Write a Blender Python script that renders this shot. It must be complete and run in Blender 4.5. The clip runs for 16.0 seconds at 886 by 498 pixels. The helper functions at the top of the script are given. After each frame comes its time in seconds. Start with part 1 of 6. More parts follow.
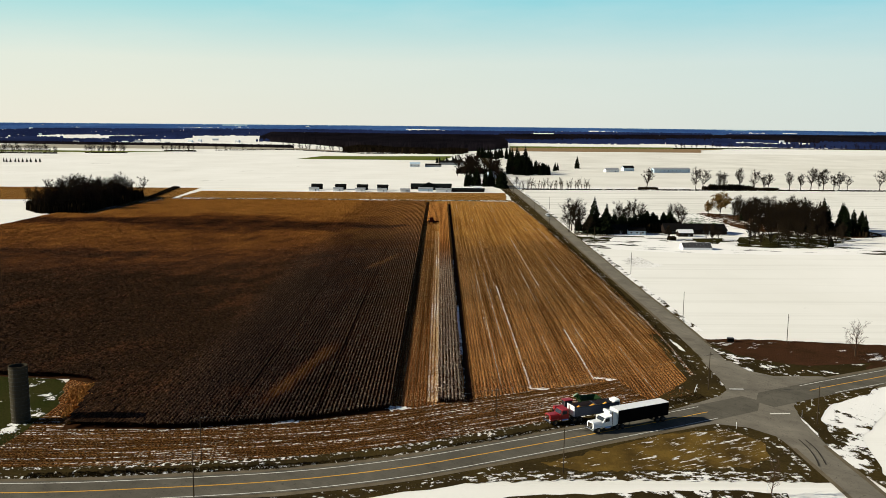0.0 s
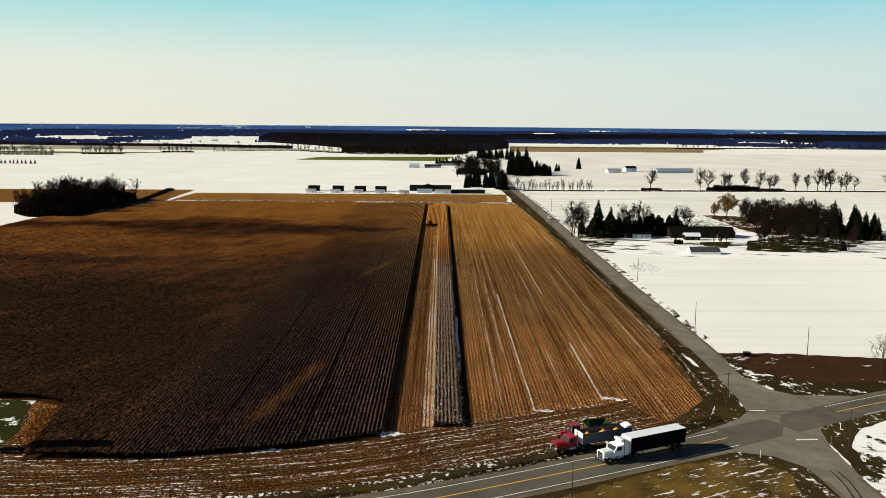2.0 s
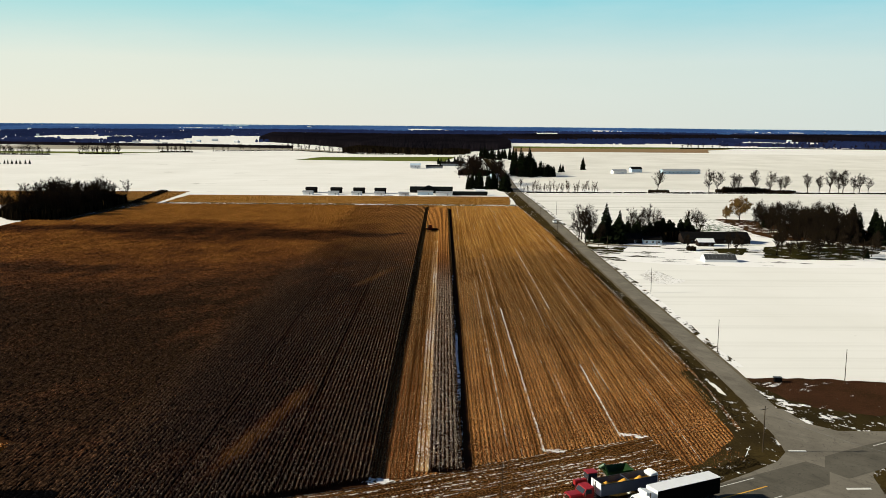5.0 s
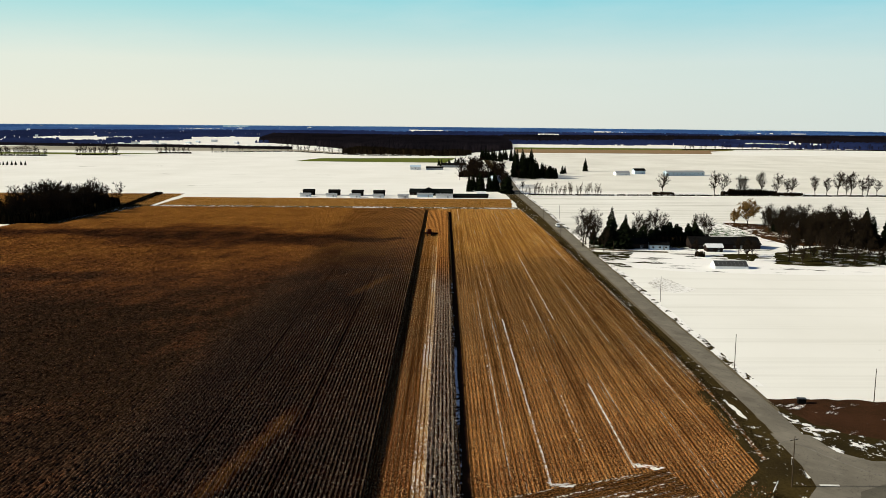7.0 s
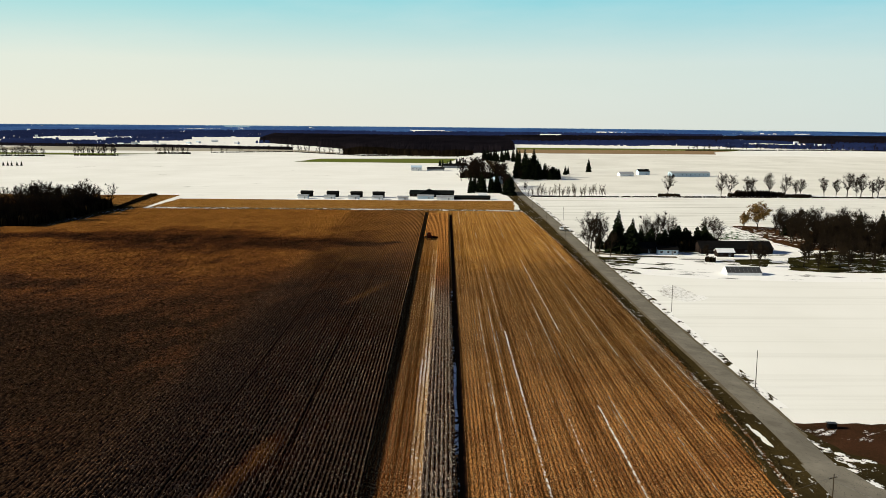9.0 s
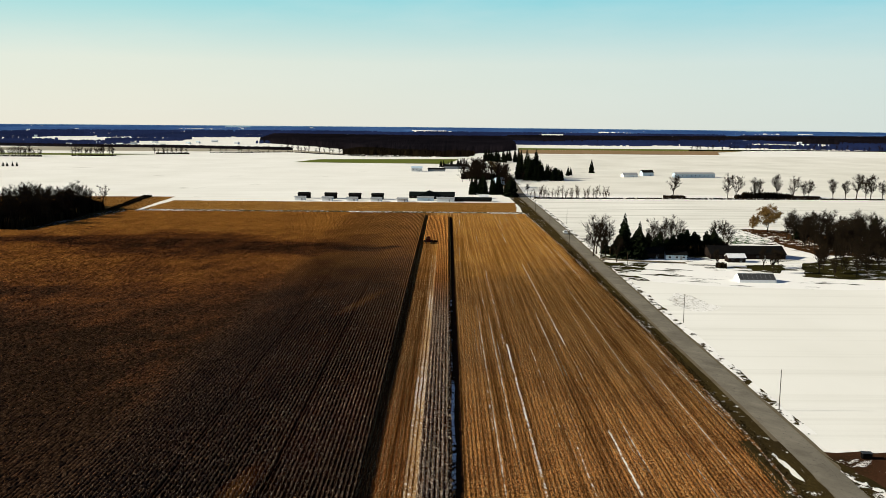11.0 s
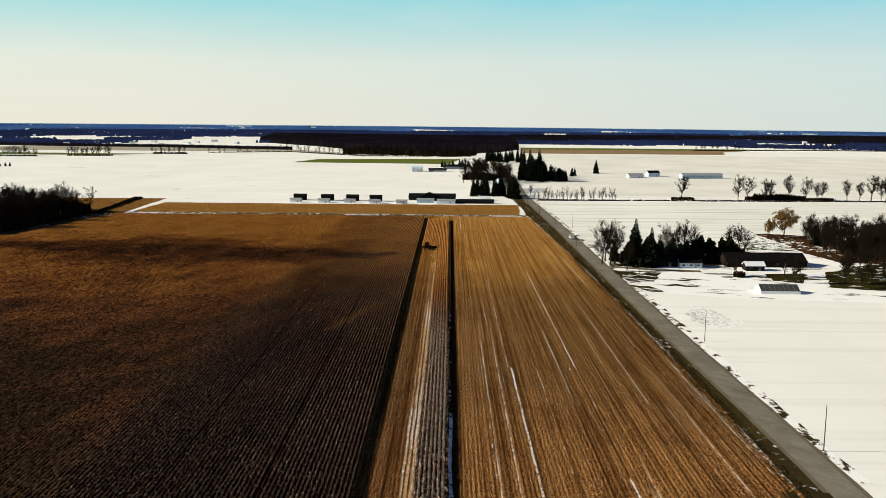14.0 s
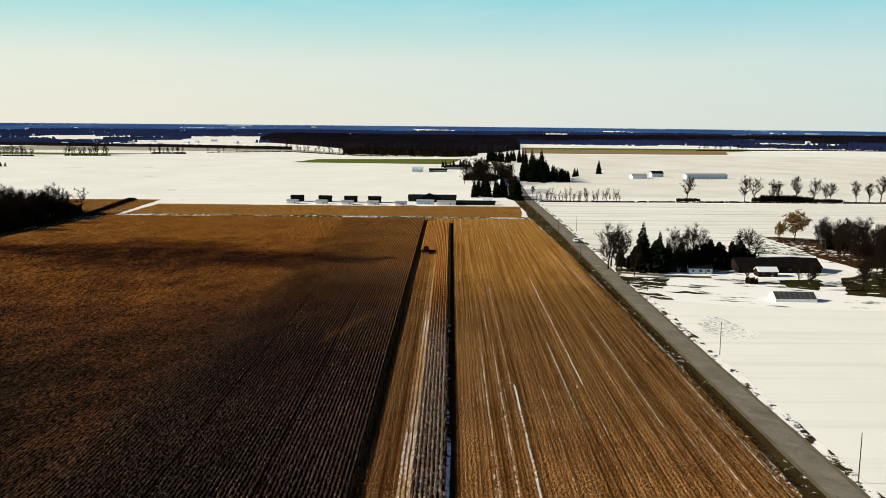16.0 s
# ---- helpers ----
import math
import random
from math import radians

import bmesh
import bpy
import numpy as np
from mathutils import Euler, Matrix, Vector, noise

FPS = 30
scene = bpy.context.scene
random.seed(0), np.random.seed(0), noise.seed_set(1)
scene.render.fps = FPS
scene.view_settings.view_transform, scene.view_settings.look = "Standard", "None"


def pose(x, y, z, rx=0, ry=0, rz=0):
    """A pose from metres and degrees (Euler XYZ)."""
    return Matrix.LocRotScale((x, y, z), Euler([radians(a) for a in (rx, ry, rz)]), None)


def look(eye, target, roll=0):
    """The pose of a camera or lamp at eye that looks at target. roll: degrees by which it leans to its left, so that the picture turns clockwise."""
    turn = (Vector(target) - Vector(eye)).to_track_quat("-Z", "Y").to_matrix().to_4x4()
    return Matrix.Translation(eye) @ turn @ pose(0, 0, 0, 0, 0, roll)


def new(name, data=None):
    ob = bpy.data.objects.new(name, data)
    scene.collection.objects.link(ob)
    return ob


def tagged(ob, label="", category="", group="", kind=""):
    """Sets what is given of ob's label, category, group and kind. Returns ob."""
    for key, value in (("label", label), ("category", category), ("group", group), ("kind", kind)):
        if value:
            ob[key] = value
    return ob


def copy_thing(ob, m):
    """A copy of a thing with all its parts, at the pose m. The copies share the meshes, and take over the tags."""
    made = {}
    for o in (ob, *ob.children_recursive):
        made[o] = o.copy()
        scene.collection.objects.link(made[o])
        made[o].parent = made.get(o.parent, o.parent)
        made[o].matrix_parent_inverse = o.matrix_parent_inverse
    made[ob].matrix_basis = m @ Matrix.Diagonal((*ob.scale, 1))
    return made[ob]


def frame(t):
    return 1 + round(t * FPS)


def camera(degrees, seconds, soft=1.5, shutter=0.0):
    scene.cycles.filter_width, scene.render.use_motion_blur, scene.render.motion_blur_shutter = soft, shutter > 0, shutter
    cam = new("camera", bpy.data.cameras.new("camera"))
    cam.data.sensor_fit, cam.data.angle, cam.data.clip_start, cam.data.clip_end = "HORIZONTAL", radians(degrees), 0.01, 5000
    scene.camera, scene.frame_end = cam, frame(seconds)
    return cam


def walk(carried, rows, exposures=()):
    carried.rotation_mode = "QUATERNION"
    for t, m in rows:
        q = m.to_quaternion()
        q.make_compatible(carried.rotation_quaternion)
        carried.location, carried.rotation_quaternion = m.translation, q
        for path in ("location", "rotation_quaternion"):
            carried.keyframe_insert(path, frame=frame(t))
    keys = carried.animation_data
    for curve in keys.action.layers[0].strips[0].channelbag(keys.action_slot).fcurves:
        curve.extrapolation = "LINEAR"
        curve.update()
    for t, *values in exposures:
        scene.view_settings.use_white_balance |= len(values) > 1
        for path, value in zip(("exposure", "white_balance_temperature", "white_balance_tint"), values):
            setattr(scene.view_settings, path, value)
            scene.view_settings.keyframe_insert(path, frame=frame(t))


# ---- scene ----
cam = camera(54.0, 16.0, soft=0.6)
PATH = [
    (0, (0.279, -7.367, 56.460), (0.1564, -5.3912, 56.1726), 0.46),
    (1, (0.318, -0.031, 56.478), (0.1958, 1.9450, 56.1911), 0.46),
    (2, (0.245, 7.060, 56.469), (0.1210, 9.0349, 56.1821), 0.36),
    (3, (0.121, 14.065, 56.472), (-0.0053, 16.0401, 56.1849), 0.37),
    (4, (-0.059, 21.133, 56.535), (-0.1860, 23.1078, 56.2472), 0.37),
    (6.5, (-0.333, 38.460, 56.744), (-0.4655, 40.4350, 56.4566), 0.39),
    (7, (-0.453, 42.066, 56.728), (-0.5846, 44.0411, 56.4420), 0.39),
    (8, (-0.552, 49.560, 56.659), (-0.6855, 51.5353, 56.3726), 0.4),
    (9, (-0.639, 57.053, 56.596), (-0.7749, 59.0282, 56.3104), 0.4),
    (11.5, (-0.825, 75.695, 56.522), (-0.9650, 77.6693, 56.2369), 0.42),
    (12, (-0.893, 79.447, 56.518), (-1.0335, 81.4210, 56.2322), 0.42),
    (13, (-1.090, 86.966, 56.544), (-1.2325, 88.9406, 56.2577), 0.43),
    (14, (-1.317, 94.249, 56.541), (-1.4610, 96.2231, 56.2543), 0.43),
    (15, (-1.535, 101.259, 56.503), (-1.6802, 103.2331, 56.2162), 0.44),
    (16, (-1.676, 108.070, 56.479), (-1.8226, 110.0434, 56.1918), 0.44),
]
walk(cam, [(t, look(eye, target, roll)) for t, eye, target, roll in PATH])

# The plan below is drawn to two scales, across and along the line of sight; SET_OUT turns it into metres.
ACROSS, ALONG, UP, SIGHT = 0.799, 1.114, 0.80, radians(3.9)
SET_OUT = Matrix.Rotation(SIGHT, 4, "Z") @ Matrix.Diagonal((ACROSS, ALONG, UP, 1)) @ Matrix.Rotation(-SIGHT, 4, "Z")

# ---- world, sun, exposure ----
SUN_ELEV, SUN_AZ = 24.0, (-0.996, -0.090)
world = bpy.data.worlds.new("sky")
scene.world = world
world.use_nodes = True
wn, wl = world.node_tree.nodes, world.node_tree.links
wn.clear()
w_out = wn.new("ShaderNodeOutputWorld")
w_bg = wn.new("ShaderNodeBackground")
w_sky = wn.new("ShaderNodeTexSky")
w_sky.sky_type = "NISHITA"
w_sky.sun_disc = False
w_sky.sun_elevation = radians(SUN_ELEV)
w_sky.sun_rotation = math.atan2(SUN_AZ[0], SUN_AZ[1])
w_sky.air_density, w_sky.dust_density, w_sky.ozone_density = 1.0, 1.6, 1.2
# clear winter air, brighter towards the sun: pale at the horizon, deepening to cyan and then blue overhead
w_tc = wn.new("ShaderNodeTexCoord")
w_sep = wn.new("ShaderNodeSeparateXYZ")
wl.new(w_tc.outputs["Generated"], w_sep.inputs[0])
w_ramp = wn.new("ShaderNodeValToRGB")
cr = w_ramp.color_ramp
cr.elements[0].position, cr.elements[0].color = 0.0, (0.80, 0.80, 0.72, 1)
cr.elements[1].position, cr.elements[1].color = 1.0, (0.005, 0.016, 0.07, 1)
for p, c in ((0.066, (0.72, 0.79, 0.73, 1)), (0.140, (0.27, 0.67, 0.74, 1)), (0.21, (0.06, 0.22, 0.42, 1)), (0.36, (0.014, 0.06, 0.20, 1))):
    e = cr.elements.new(p)
    e.color = c
wl.new(w_sep.outputs["Z"], w_ramp.inputs[0])
w_map = wn.new("ShaderNodeMapping")
w_map.inputs["Scale"].default_value = (2.2, 2.2, 12.2)
wl.new(w_tc.outputs["Generated"], w_map.inputs[0])
w_noise = wn.new("ShaderNodeTexNoise")
w_noise.inputs["Scale"].default_value = 2.2
w_noise.inputs["Detail"].default_value = 6
w_noise.inputs["Roughness"].default_value = 0.6
wl.new(w_map.outputs[0], w_noise.inputs["Vector"])
w_cl = wn.new("ShaderNodeMapRange")
w_cl.inputs["From Min"].default_value, w_cl.inputs["From Max"].default_value = 0.45, 0.85
w_cl.inputs["To Max"].default_value = 0.22
wl.new(w_noise.outputs["Fac"], w_cl.inputs["Value"])
w_cm = wn.new("ShaderNodeMix")
w_cm.data_type = "RGBA"
w_cm.inputs["B"].default_value = (0.82, 0.84, 0.80, 1)
wl.new(w_cl.outputs[0], w_cm.inputs["Factor"])
wl.new(w_ramp.outputs[0], w_cm.inputs["A"])
w_add = wn.new("ShaderNodeMix")
w_add.data_type, w_add.blend_type = "RGBA", "ADD"
w_add.inputs["Factor"].default_value = 0.012
w_side = wn.new("ShaderNodeMapRange")
w_side.inputs["From Min"].default_value, w_side.inputs["From Max"].default_value = -0.40, 0.48
wl.new(w_sep.outputs["X"], w_side.inputs["Value"])
w_tint = wn.new("ShaderNodeMix")
w_tint.data_type = "RGBA"
w_tint.inputs["A"].default_value, w_tint.inputs["B"].default_value = (1.0, 0.97, 0.92, 1), (0.78, 0.88, 0.93, 1)
wl.new(w_side.outputs[0], w_tint.inputs["Factor"])
w_mul = wn.new("ShaderNodeMix")
w_mul.data_type, w_mul.blend_type = "RGBA", "MULTIPLY"
w_mul.inputs["Factor"].default_value = 1.0
wl.new(w_cm.outputs["Result"], w_mul.inputs["A"])
wl.new(w_tint.outputs["Result"], w_mul.inputs["B"])
wl.new(w_mul.outputs["Result"], w_add.inputs["A"])
wl.new(w_sky.outputs[0], w_add.inputs["B"])
wl.new(w_add.outputs["Result"], w_bg.inputs["Color"])
w_bg.inputs["Strength"].default_value = 0.60
wl.new(w_bg.outputs[0], w_out.inputs["Surface"])

sun = new("sun", bpy.data.lights.new("sun", "SUN"))
sun.data.energy, sun.data.angle, sun.data.color = 5.0, radians(0.5), (0.985, 0.928, 0.765)
ce = math.cos(radians(SUN_ELEV))
sun.matrix_world = look((SUN_AZ[0] * ce * 300, SUN_AZ[1] * ce * 300 + 200, math.sin(radians(SUN_ELEV)) * 300), (0, 200, 0))
scene.view_settings.exposure = 0.75


# ---- materials ----
class Nodes:
    """A node material under construction."""

    def __init__(self, name, rough=0.8, metal=0.0, gloss=0.0):
        self.m = bpy.data.materials.new(name)
        self.m.use_nodes = True
        self.t = self.m.node_tree
        self.b = self.t.nodes["Principled BSDF"]
        self.b.inputs["Roughness"].default_value = rough
        self.b.inputs["Metallic"].default_value = metal
        self.b.inputs["Specular IOR Level"].default_value = gloss

    def n(self, kind, **kw):
        node = self.t.nodes.new("ShaderNode" + kind)
        for k, v in kw.items():
            if k == "operation":
                node.operation = v
            elif k == "data_type":
                node.data_type = v
            elif k == "blend_type":
                node.blend_type = v
            else:
                self.put(node.inputs[k], v)
        return node

    def put(self, socket, v):
        if isinstance(v, bpy.types.NodeSocket):
            self.t.links.new(v, socket)
        elif isinstance(v, tuple) and len(v) == 3 and socket.type == "RGBA":
            socket.default_value = (*v, 1)
        else:
            socket.default_value = v

    def position(self, scale=(1, 1, 1), turn=0.0, world=True):
        if world:
            level = self.n("Mapping", Vector=self.n("NewGeometry").outputs["Position"])
            level.inputs["Rotation"].default_value = (0, 0, -SIGHT)
            plan = self.n("Mapping", Vector=level.outputs[0])
            plan.inputs["Scale"].default_value = (1 / ACROSS, 1 / ALONG, 1 / UP)
            plan.inputs["Rotation"].default_value = (0, 0, SIGHT)
            src = plan.outputs[0]
        else:
            src = self.n("TexCoord").outputs["Object"]
        node = self.n("Mapping", Vector=src)
        node.inputs["Scale"].default_value = scale
        if turn:
            first = self.n("Mapping", Vector=src)
            first.inputs["Rotation"].default_value = (0, 0, turn)
            self.put(node.inputs["Vector"], first.outputs[0])
        return node.outputs[0]

    def noise(self, vec, scale, detail=4.0, rough=0.55):
        return self.n("TexNoise", Vector=vec, Scale=scale, Detail=detail, Roughness=rough).outputs["Fac"]

    def rng(self, v, a, b, lo=0.0, hi=1.0):
        node = self.n("MapRange", Value=v)
        for key, x in (("From Min", a), ("From Max", b), ("To Min", lo), ("To Max", hi)):
            node.inputs[key].default_value = x
        return node.outputs[0]

    def mix(self, f, a, b, blend="MIX"):
        return self.n("Mix", data_type="RGBA", blend_type=blend, Factor=f, A=a, B=b).outputs["Result"]

    def math(self, op, a, b=0.0):
        node = self.n("Math", operation=op)
        self.put(node.inputs[0], a)
        self.put(node.inputs[1], b)
        return node.outputs[0]

    def curve(self, v, pts):
        """A value that follows (x, y) points, all y at or above zero."""
        x0, x1, top = pts[0][0], pts[-1][0], max(y for _, y in pts) or 1.0
        node = self.n("ValToRGB", Fac=self.rng(v, x0, x1))
        el = node.color_ramp.elements
        while len(el) < len(pts):
            el.new(0.5)
        for e, (x, y) in zip(el, pts):
            e.position, e.color = (x - x0) / (x1 - x0), (y / top, y / top, y / top, 1)
        return self.math("MULTIPLY", node.outputs[0], top)

    def shades(self, f, stops):
        """Colours along a factor from 0 to 1."""
        node = self.n("ValToRGB", Fac=f)
        el = node.color_ramp.elements
        while len(el) < len(stops):
            el.new(0.5)
        for e, (x, c) in zip(el, stops):
            e.position, e.color = x, (*c, 1)
        return node.outputs[0]

    def scaled(self, c, f):
        return self.mix(1.0, c, self.n("CombineColor", Red=f, Green=f, Blue=f).outputs[0], "MULTIPLY")

    def colour(self, c):
        self.put(self.b.inputs["Base Color"], c)

    def bump(self, h, strength=0.4, dist=0.05):
        self.put(self.b.inputs["Normal"], self.n("Bump", Height=h, Strength=strength, Distance=dist).outputs[0])


def plain(name, c1, c2, big=0.6, small=6.0, rough=0.7, metal=0.0, bump=0.15, dist=0.02, world=False, vary=0.0):
    """A surface that varies between two tones at two scales."""
    k = Nodes(name, rough, metal, 0.3 if rough < 0.6 else 0.0)
    p = k.position(world=world)
    n1, n2 = k.noise(p, big, 3), k.noise(p, small, 5, 0.65)
    f = k.rng(k.math("ADD", k.math("MULTIPLY", n1, 0.55), k.math("MULTIPLY", n2, 0.45)), 0.34, 0.66)
    c = k.mix(f, c1, c2)
    if vary:
        r = k.n("ObjectInfo").outputs["Random"]
        c = k.mix(1.0, c, k.n("CombineColor", Red=k.rng(r, 0, 1, 1 - vary, 1 + vary), Green=k.rng(r, 0, 1, 1 - vary, 1 + vary), Blue=k.rng(r, 0, 1, 1 - vary, 1 + vary)).outputs[0], "MULTIPLY")
    k.colour(c)
    k.bump(n2, bump, dist)
    return k.m


ROW_TURN = radians(3.7)
ROW = 0.95


def snow_material(name, a, b, streaks):
    """Old snow, with faint drill lines and a few bare spots."""
    k = Nodes(name, 0.6)
    p = k.position()
    big = k.noise(p, 0.012, 4)
    lines = k.noise(k.position((0.003, 0.22, 1), -0.07), 1.0, 5, 0.65)
    fine = k.noise(p, 0.9, 5, 0.6)
    c = k.mix(k.rng(big, 0.35, 0.7), a, b)
    c = k.mix(k.rng(lines, 0.50, 0.72, 0, streaks), c, (0.40, 0.38, 0.32))
    bare = k.math("MULTIPLY", k.rng(k.noise(p, 0.02, 3), 0.66, 0.74), k.rng(fine, 0.5, 0.6))
    c = k.mix(bare, c, (0.12, 0.10, 0.06))
    k.colour(c)
    k.bump(k.math("ADD", fine, k.noise(p, 0.12, 3)), 0.35, 0.12)
    return k.m


def rough_ground(name, c1, c2, cover, snow_scale=0.25, stretch=(1, 1, 1), turn=0.0, big=0.08):
    """Grass or soil with old snow lying in its hollows. cover: how much snow, 0 to 1."""
    k = Nodes(name, 0.85)
    p = k.position()
    n1, n2 = k.noise(p, big, 4), k.noise(p, 1.7, 6, 0.7)
    c = k.mix(k.rng(n1, 0.35, 0.65), c1, c2)
    c = k.mix(k.rng(n2, 0.4, 0.7, 0, 0.55), c, (c1[0] * 0.35, c1[1] * 0.35, c1[2] * 0.4))
    ps = k.position(stretch, turn)
    s = k.math("ADD", k.math("MULTIPLY", k.noise(ps, snow_scale, 7, 0.68), 0.75), k.math("MULTIPLY", k.noise(p, 0.03, 2), 0.25))
    edge = 0.68 - 0.36 * cover
    sn = k.rng(s, edge, edge + 0.03)
    c = k.mix(sn, c, (0.78, 0.76, 0.72))
    k.colour(c)
    k.bump(k.math("ADD", n2, k.math("MULTIPLY", sn, 0.6)), 0.6, 0.15)
    return k.m


def ripeness(k, u, v, p):
    """How golden the far end and how dull the near end of the cut field is, 0 to 1."""
    wob = k.math("MULTIPLY", k.math("SUBTRACT", k.noise(p, 0.035, 5, 0.65), 0.5), 150)
    lanes = k.math("MULTIPLY", k.math("SUBTRACT", k.noise(k.position((0.16, 0.002, 1), -ROW_TURN), 1.0, 2, 0.5), 0.5), 120)
    return k.curve(k.math("ADD", k.math("ADD", v, wob), lanes), [(140, 0.0), (300, 0.16), (350, 0.30), (385, 0.78), (560, 1.0)])


def stubble_material(name, turn, streak=0.5, tone=1.0, along=False, ripe=None):
    """Cut maize rows with residue, and snow left in a few furrows."""
    k = Nodes(name, 0.8)
    p = k.position()

    def rows(scale):
        # across and along the rows: by the compass, or by the laid-out map of a curved headland
        if not along:
            return k.position(scale, turn)
        node = k.n("Mapping", Vector=k.n("TexCoord").outputs["UV"])
        node.inputs["Scale"].default_value = scale
        return node.outputs[0]

    sep = k.n("SeparateXYZ", Vector=rows((1, 1, 1)))
    u, v = sep.outputs["X"], sep.outputs["Y"]
    wob = k.math("MULTIPLY", k.noise(p, 0.5, 3), 1.3 if along else 0.5)
    s = k.math("SINE", k.math("MULTIPLY", k.math("ADD", u, wob), 2 * math.pi / ROW))
    row = k.rng(s, -0.7, 0.6)
    litter = k.noise(rows((1.5, 1.0, 1)), 1.9, 4, 0.7)
    lane = k.noise(rows((0.85, 0.006, 1)), 1.0, 4, 0.75)
    gold = ripeness(k, u, v, p) if ripe is None else k.n("Value").outputs[0]
    if ripe is not None:
        gold.default_value = ripe
    patchy = k.noise(p, 0.05, 5, 0.65)
    straw = k.mix(gold, (0.33, 0.134, 0.034), (0.58, 0.290, 0.052))
    straw = k.mix(k.rng(patchy, 0.42, 0.62, 0.0, 0.7), straw, k.mix(gold, (0.17, 0.056, 0.015), (0.44, 0.186, 0.033)))
    straw = k.scaled(straw, k.rng(lane, 0.36, 0.64, 0.45 * tone, 1.45 * tone))
    chop = k.noise(rows((1.3, 0.9, 1)), 2.6, 3, 0.65)
    straw = k.scaled(straw, k.rng(chop, 0.38, 0.62, 0.35, 1.55))
    if not along:
        if ripe is None:
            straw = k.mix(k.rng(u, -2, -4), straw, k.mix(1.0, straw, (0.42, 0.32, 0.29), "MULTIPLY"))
    gap = k.mix(gold, (0.012, 0.0045, 0.002), (0.14, 0.056, 0.011))
    gap = k.mix(k.rng(litter, 0.50, 0.68), gap, k.mix(gold, (0.09, 0.032, 0.010), (0.40, 0.18, 0.032)))
    gap = k.scaled(gap, tone)
    if ripe is None:
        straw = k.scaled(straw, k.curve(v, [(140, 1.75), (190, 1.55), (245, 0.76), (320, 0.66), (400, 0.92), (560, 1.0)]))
    f = k.math("MULTIPLY", k.rng(litter, 0.40, 0.56), k.rng(row, 0.15, 0.85, 0.30 if along else 0.10, 1))
    c = k.mix(f, gap, straw)
    c = k.mix(k.math("MULTIPLY", k.rng(chop, 0.56, 0.62, 0, 0.85), k.rng(lane, 0.40, 0.56, 0.15, 1.0)), c, (0.72 * tone, 0.47 * tone, 0.20 * tone))
    band = k.noise(rows((1.0, 0.03, 1) if along else (0.62, 0.006, 1)), 1.0, 3, 0.55)
    broken = k.noise(p, 1.1 if along else 0.7, 5, 0.75)
    sn = k.math("MULTIPLY", k.math("MULTIPLY", k.rng(band, 0.70 - 0.12 * streak, 0.715 - 0.12 * streak), k.rng(s, 0.3 if along else -0.2, -0.6)), k.rng(broken, 0.50 if along else 0.46, 0.54))
    if not along:
        sn = k.math("MULTIPLY", sn, k.rng(u, 9, 11)) if ripe is None else k.math("MULTIPLY", sn, 0.0)
    c = k.mix(sn, c, (0.74, 0.70, 0.62))
    k.colour(c)
    k.bump(k.math("ADD", litter, k.math("MULTIPLY", row, 0.6)), 0.8, 0.12)
    return k.m


